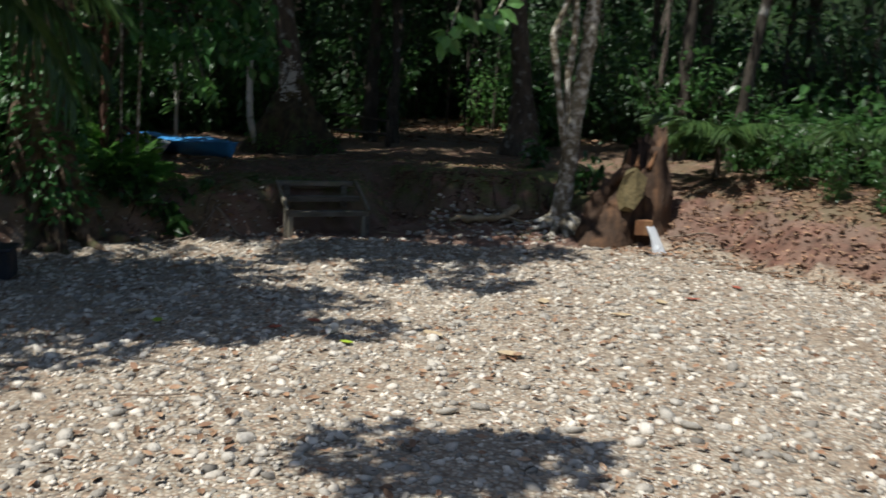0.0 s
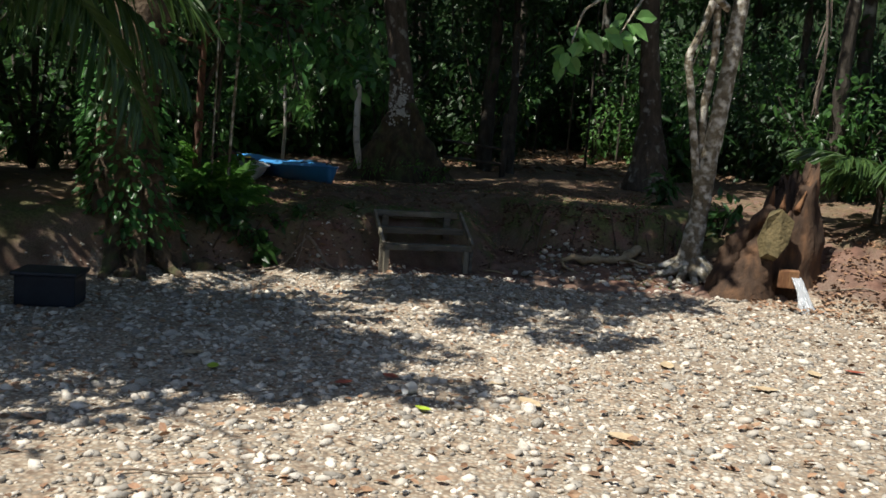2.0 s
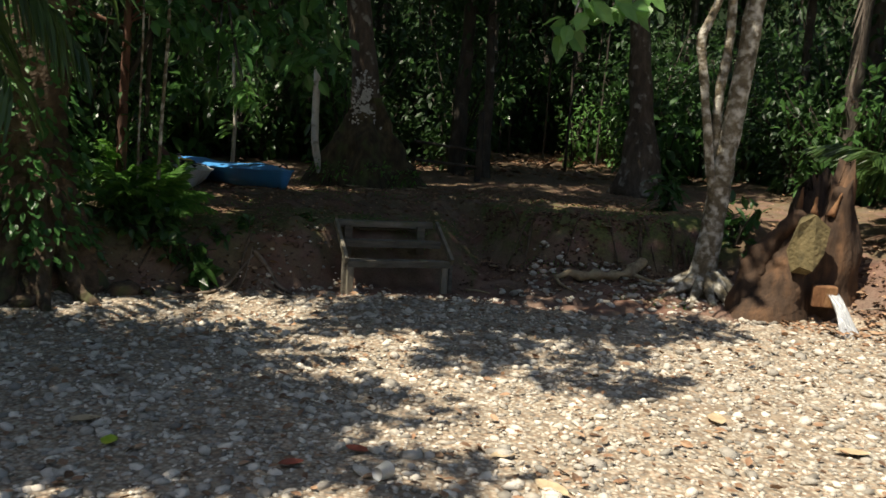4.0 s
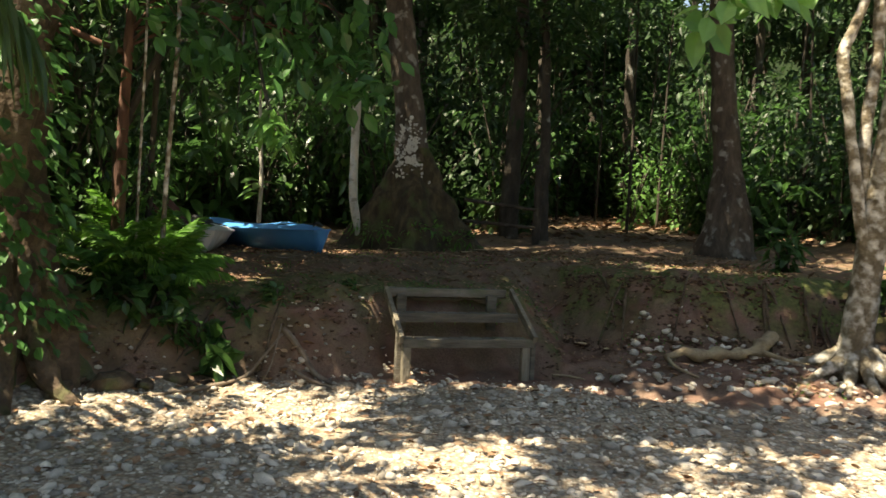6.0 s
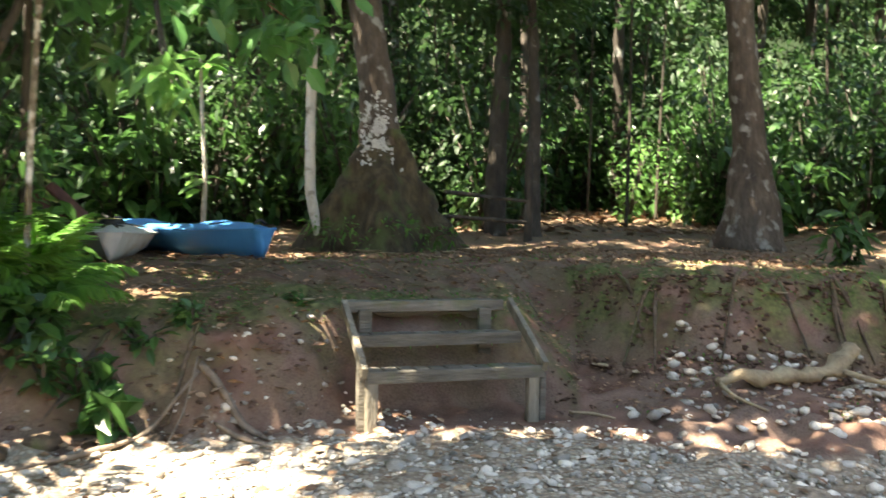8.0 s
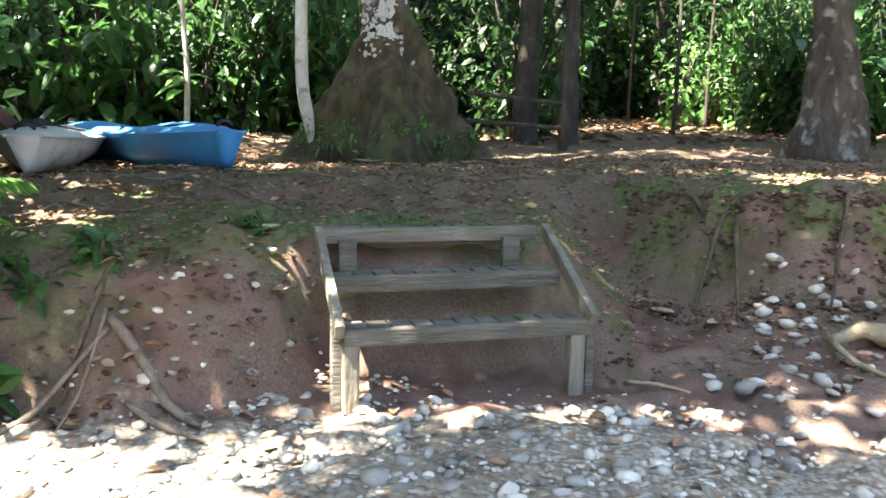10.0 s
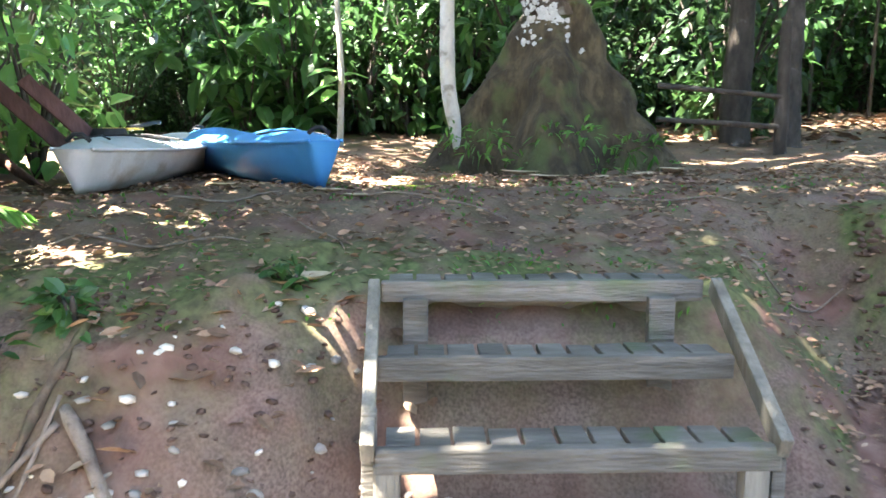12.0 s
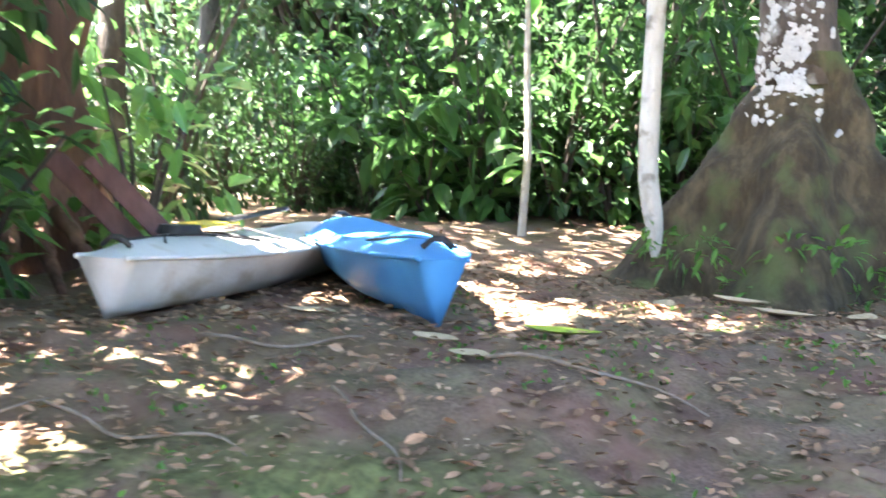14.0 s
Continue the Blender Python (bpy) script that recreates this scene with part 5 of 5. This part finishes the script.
def ground_leaf(x, y, ln, wd, mat, label, yaw=None):
    """One fallen leaf, gently cupped, resting on the ground."""
    yaw = rng.uniform(0, 6.28) if yaw is None else radians(yaw)
    t = thing("fallen_leaf", (x, y, top(x, y) + 0.018), label, "leaf", "fallen leaves")
    v, f = [], []
    n = 9
    curl = rng.uniform(0.12, 0.35)
    for i in range(n):
        u = i / (n - 1)
        w = wd / 2 * math.sin(math.pi * min(1, u * 0.97 + 0.03)) ** 0.8
        for s in (-1, -0.5, 0, 0.5, 1):
            px, py = (u - 0.5) * ln, s * w + 0.1 * ln * (u - 0.5) ** 2
            v.append((px * math.cos(yaw) - py * math.sin(yaw), px * math.sin(yaw) + py * math.cos(yaw), curl * w * s * s + curl * ln * (u - 0.5) ** 2))
    f = [(i * 5 + j, i * 5 + j + 1, i * 5 + j + 6, i * 5 + j + 5) for i in range(n - 1) for j in range(4)]
    part("leaf_blade", mesh_np("leaf_blade", v, f, mat, True), mat, t)


ground_leaf(-3.0, 11.75, 0.30, 0.13, M_YLEAF, "large yellow-green fallen leaf on bare soil", 20)
ground_leaf(-2.62, 4.72, 0.16, 0.09, M_YLEAF, "yellow-green fallen leaf on the gravel")
ground_leaf(-0.95, 4.1, 0.13, 0.07, M_YLEAF, "green fallen leaf on the gravel")
for x, y in ((-2.5, 13.0), (-2.2, 13.25), (-1.9, 13.2), (-2.75, 13.2), (-3.1, 13.1), (-1.75, 13.5), (-2.65, 12.2), (-2.0, 12.6), (-3.4, 12.6), (-3.0, 11.1), (-3.2, 11.2), (-4.2, 11.2), (-3.9, 11.35), (-2.75, 9.95), (-2.68, 10.05),
             (0.2, 10.9), (-0.35, 10.65), (0.7, 11.0), (-0.6, 10.9), (-0.5, 5.0), (-0.25, 4.55), (0.9, 5.9), (1.6, 5.5), (0.35, 4.0), (-2.9, 5.0), (2.2, 6.2), (-1.65, 10.2)):
    big = 1.4 if y > 12.9 else 1.0
    ground_leaf(x, y, big * rng.uniform(0.14, 0.24), big * rng.uniform(0.08, 0.13), M_PALELEAF, "curled pale dry leaf lying on the ground")
for x, y in ((-3.9, 9.0), (-4.2, 8.95), (-3.7, 9.1), (-1.6, 4.6), (-1.3, 4.9), (2.6, 6.4), (3.3, 7.0), (-4.0, 9.1)):
    ground_leaf(x, y, rng.uniform(0.1, 0.2), rng.uniform(0.06, 0.1), M_REDLEAF, "red-brown dry leaf lying on the ground")
for x, y in ((-1.98, 10.22), (-1.8, 10.3), (-1.42, 10.44)):
    s = thing("seedling", (x, y, top(x, y) - 0.01), "tiny bright green seedling growing from the soil under the treads", "seedling", "seedlings in the steps")
    a = rng.uniform(0, 6.28, 5)
    tube("stem", [(0, 0, 0), (0, -0.02, 0.05)], [0.004, 0.003], M_FERN, s, 6, 0)
    v, f = leaf_arrays(np.tile((0, -0.02, 0.05), (5, 1)).astype(float), np.stack([np.cos(a), np.sin(a), np.full(5, 0.1)], 1), 0.075, 0.045, 0.3)
    part("leaf_rosette", mesh_np("leaf_rosette", v, f, M_LEAF_LIT), M_LEAF_LIT, s)

# ---- stones, litter and small growth last ----
x, y = scatter(46000, -6, 6, -1.0, 9.9, lambda x, y: (y < foot_of(x) + 0.1 * rng.normal(0, 1, len(x))) & (np.sin(x * 1.9 + 2 * np.sin(y * 1.1)) * np.sin(y * 1.6 + x) < rng.uniform(0.2, 1.3, len(x))))
v, f = stones(x, y, rng.uniform(0.007, 0.024, len(x)))
tagged(part("pebbles", mesh_np("pebbles", v, f, M_STONE, True), M_STONE, ground), "grey and buff river pebbles", kind="stuff")
x, y = scatter(4600, -5.5, 5.5, -0.5, 9.7, lambda x, y: y < foot_of(x))
v, f = stones(x, y, rng.uniform(0.025, 0.05, len(x)))
tagged(part("cobbles", mesh_np("cobbles", v, f, M_STONE, True), M_STONE, ground), "larger rounded river stones", kind="stuff")
x, y = scatter(500, -4.6, -2.3, 7.0, 10.0, lambda x, y: (y > foot_of(x) - 0.15) & (y < foot_of(x) + 0.5))
v, f = stones(x, y, rng.uniform(0.008, 0.03, len(x)), 0.2)
tagged(part("slope_stones", mesh_np("slope_stones", v, f, M_STONE, True), M_STONE, ground), "small stones in the earth bank", kind="stuff")
x, y = scatter(560, -0.2, 2.2, 9.0, 11.3, lambda x, y: (y > foot_of(x) + 0.1 + 0.4 * np.sin(2 * x)) & (y < foot_of(x) + 1.5))
v, f = stones(x, y, rng.uniform(0.015, 0.05, len(x)), 0.2)
tagged(part("bank_stones", mesh_np("bank_stones", v, f, M_STONE, True), M_STONE, ground), "pale stones spilling down the earth bank", kind="stuff")

M_CLOD = material("dark_earth_clod", [(0.06, 0.038, 0.028), (0.13, 0.082, 0.06), (0.22, 0.15, 0.11)], 9, 8, 0.95, 0.9, 40, vary=0.35, island=True, specular=0.1)
x, y = scatter(4200, -0.75, 2.4, 10.0, 12.0, lambda x, y: (y > foot_of(x) + 1.1) & (y < foot_of(x) + 1.85))
v, f = stones(x, y, rng.uniform(0.01, 0.034, len(x)), 0.7)
tagged(part("earth_clods", mesh_np("earth_clods", v, f, M_CLOD, True), M_CLOD, ground), "dark crumbling clods on the cut bank", kind="stuff")
x, y = scatter(3400, -4.7, -0.7, 7.8, 10.9, lambda x, y: (y > foot_of(x) - 0.05) & (y < foot_of(x) + 0.6) & ((x < -2.45) | (x > -1.0)))
v, f = stones(x, y, rng.uniform(0.007, 0.024, len(x)), 0.7)
tagged(part("bank_clods", mesh_np("bank_clods", v, f, M_CLOD, True), M_CLOD, ground), "red-brown clods and root stubs on the earth bank", kind="stuff")
for k in range(13):
    x = rng.uniform(-0.6, 2.0)
    d0, d1, side = 1.85, rng.uniform(1.15, 1.45), rng.normal(0, 0.18)
    fy = float(foot_of(x))
    root([(x, fy + d0, 0.015), (x + side * 0.4, fy + 0.5 * (d0 + d1) + 0.1, 0.03), (x + side, fy + d1, 0.02)], [0.012, 0.016, 0.006], "dark root hanging down the cut bank", M_CREEPBARK)
for k in range(4):
    x = rng.uniform(-4.2, -3.2)
    fy = float(foot_of(x))
    side = rng.normal(-0.15, 0.25)
    root([(x, fy + 0.5, 0.015), (x + side * 0.5, fy + 0.25, 0.03), (x + side, fy + 0.02, 0.02)], [0.012, 0.018, 0.006], "dark root hanging down the cut bank", M_CREEPBARK)

stone_meshes = []
for k in range(6):
    v, f = stones(np.zeros(1), np.zeros(1), np.ones(1), 0.5)
    stone_meshes.append(mesh_np("stone", v - v.mean(0), f, M_STONE_ONE, True))
for k in range(280):
    x, y = (rng.uniform(-3.6, 2.4), rng.uniform(1.2, 8.8)) if k < 230 else (rng.uniform(-0.5, 1.5), rng.uniform(9.3, 10.7))
    s = rng.uniform(0.03, 0.065)
    ob = new("stone", stone_meshes[k % 6])
    ob.parent = ground
    ob.matrix_local = pose(x, y, top(x, y) + 0.012, rng.normal(0, 8), rng.normal(0, 8), rng.uniform(0, 360)) @ Matrix.Scale(s, 4)


def litter(name, n, area, size, mat, label, keep):
    x, y = scatter(n, *area, keep)
    a = rng.uniform(0, 6.28, len(x))
    ln = size * rng.uniform(0.5, 1.3, len(x))
    base = np.stack([x, y, height(x, y) + rng.uniform(0.008, 0.03, len(x))], 1)
    v, f = leaf_arrays(base, np.stack([np.cos(a), np.sin(a), rng.normal(0, 0.18, len(x))], 1), ln, ln * 0.5, 0.0)
    tagged(part(name, mesh_np(name, v, f, mat), mat, ground), label, kind="stuff")


litter("leaf_litter", 6500, (-7, 6, 9, 20), 0.052, M_LITTER, "brown leaf litter on the forest floor", lambda x, y: y > foot_of(x) + 0.5)
litter("soil_debris", 17000, (-5, 1.5, 9.6, 14.5), 0.042, M_LITTER, "small bits of dry leaf and twig on the soil", lambda x, y: y > foot_of(x) + 0.45)
litter("beach_litter", 3600, (-5.5, 5.5, 0.5, 9.8), 0.075, M_LITTER, "scattered dead leaves on the gravel", lambda x, y: y < foot_of(x))
litter("mound_litter", 6000, (2.4, 6.5, 6.0, 11.0), 0.085, M_LITTER, "thick reddish leaf litter on the mound", lambda x, y: y > foot_of(x) - 0.5)
litter("slope_litter", 1500, (-4.9, -2.2, 6.5, 10.2), 0.08, M_LITTER, "brown and reddish leaves caught on the earth bank", lambda x, y: (y > foot_of(x) - 0.1) & (y < foot_of(x) + 0.6))
litter("far_litter", 2500, (-4, 6, 18, 30), 0.2, M_LITTER, "dry leaf litter on the forest floor far back", lambda x, y: y > 0)
x, y = scatter(5200, -4.2, 1.6, 9.2, 13.2, lambda x, y: (y > foot_of(x) + 0.35) & (np.sin(x * 3.1 + 1) * np.sin(y * 4.3) > 0.1))
v, f = leaf_arrays(np.stack([x, y, height(x, y)], 1), np.stack([rng.normal(0, 0.6, len(x)), rng.normal(0, 0.6, len(x)), np.ones(len(x))], 1), rng.uniform(0.015, 0.05, len(x)), 0.014, 0.3)
tagged(part("moss_tufts", mesh_np("moss_tufts", v, f, M_FERN), M_FERN, ground), "short green moss and seedlings on the bank", kind="stuff")
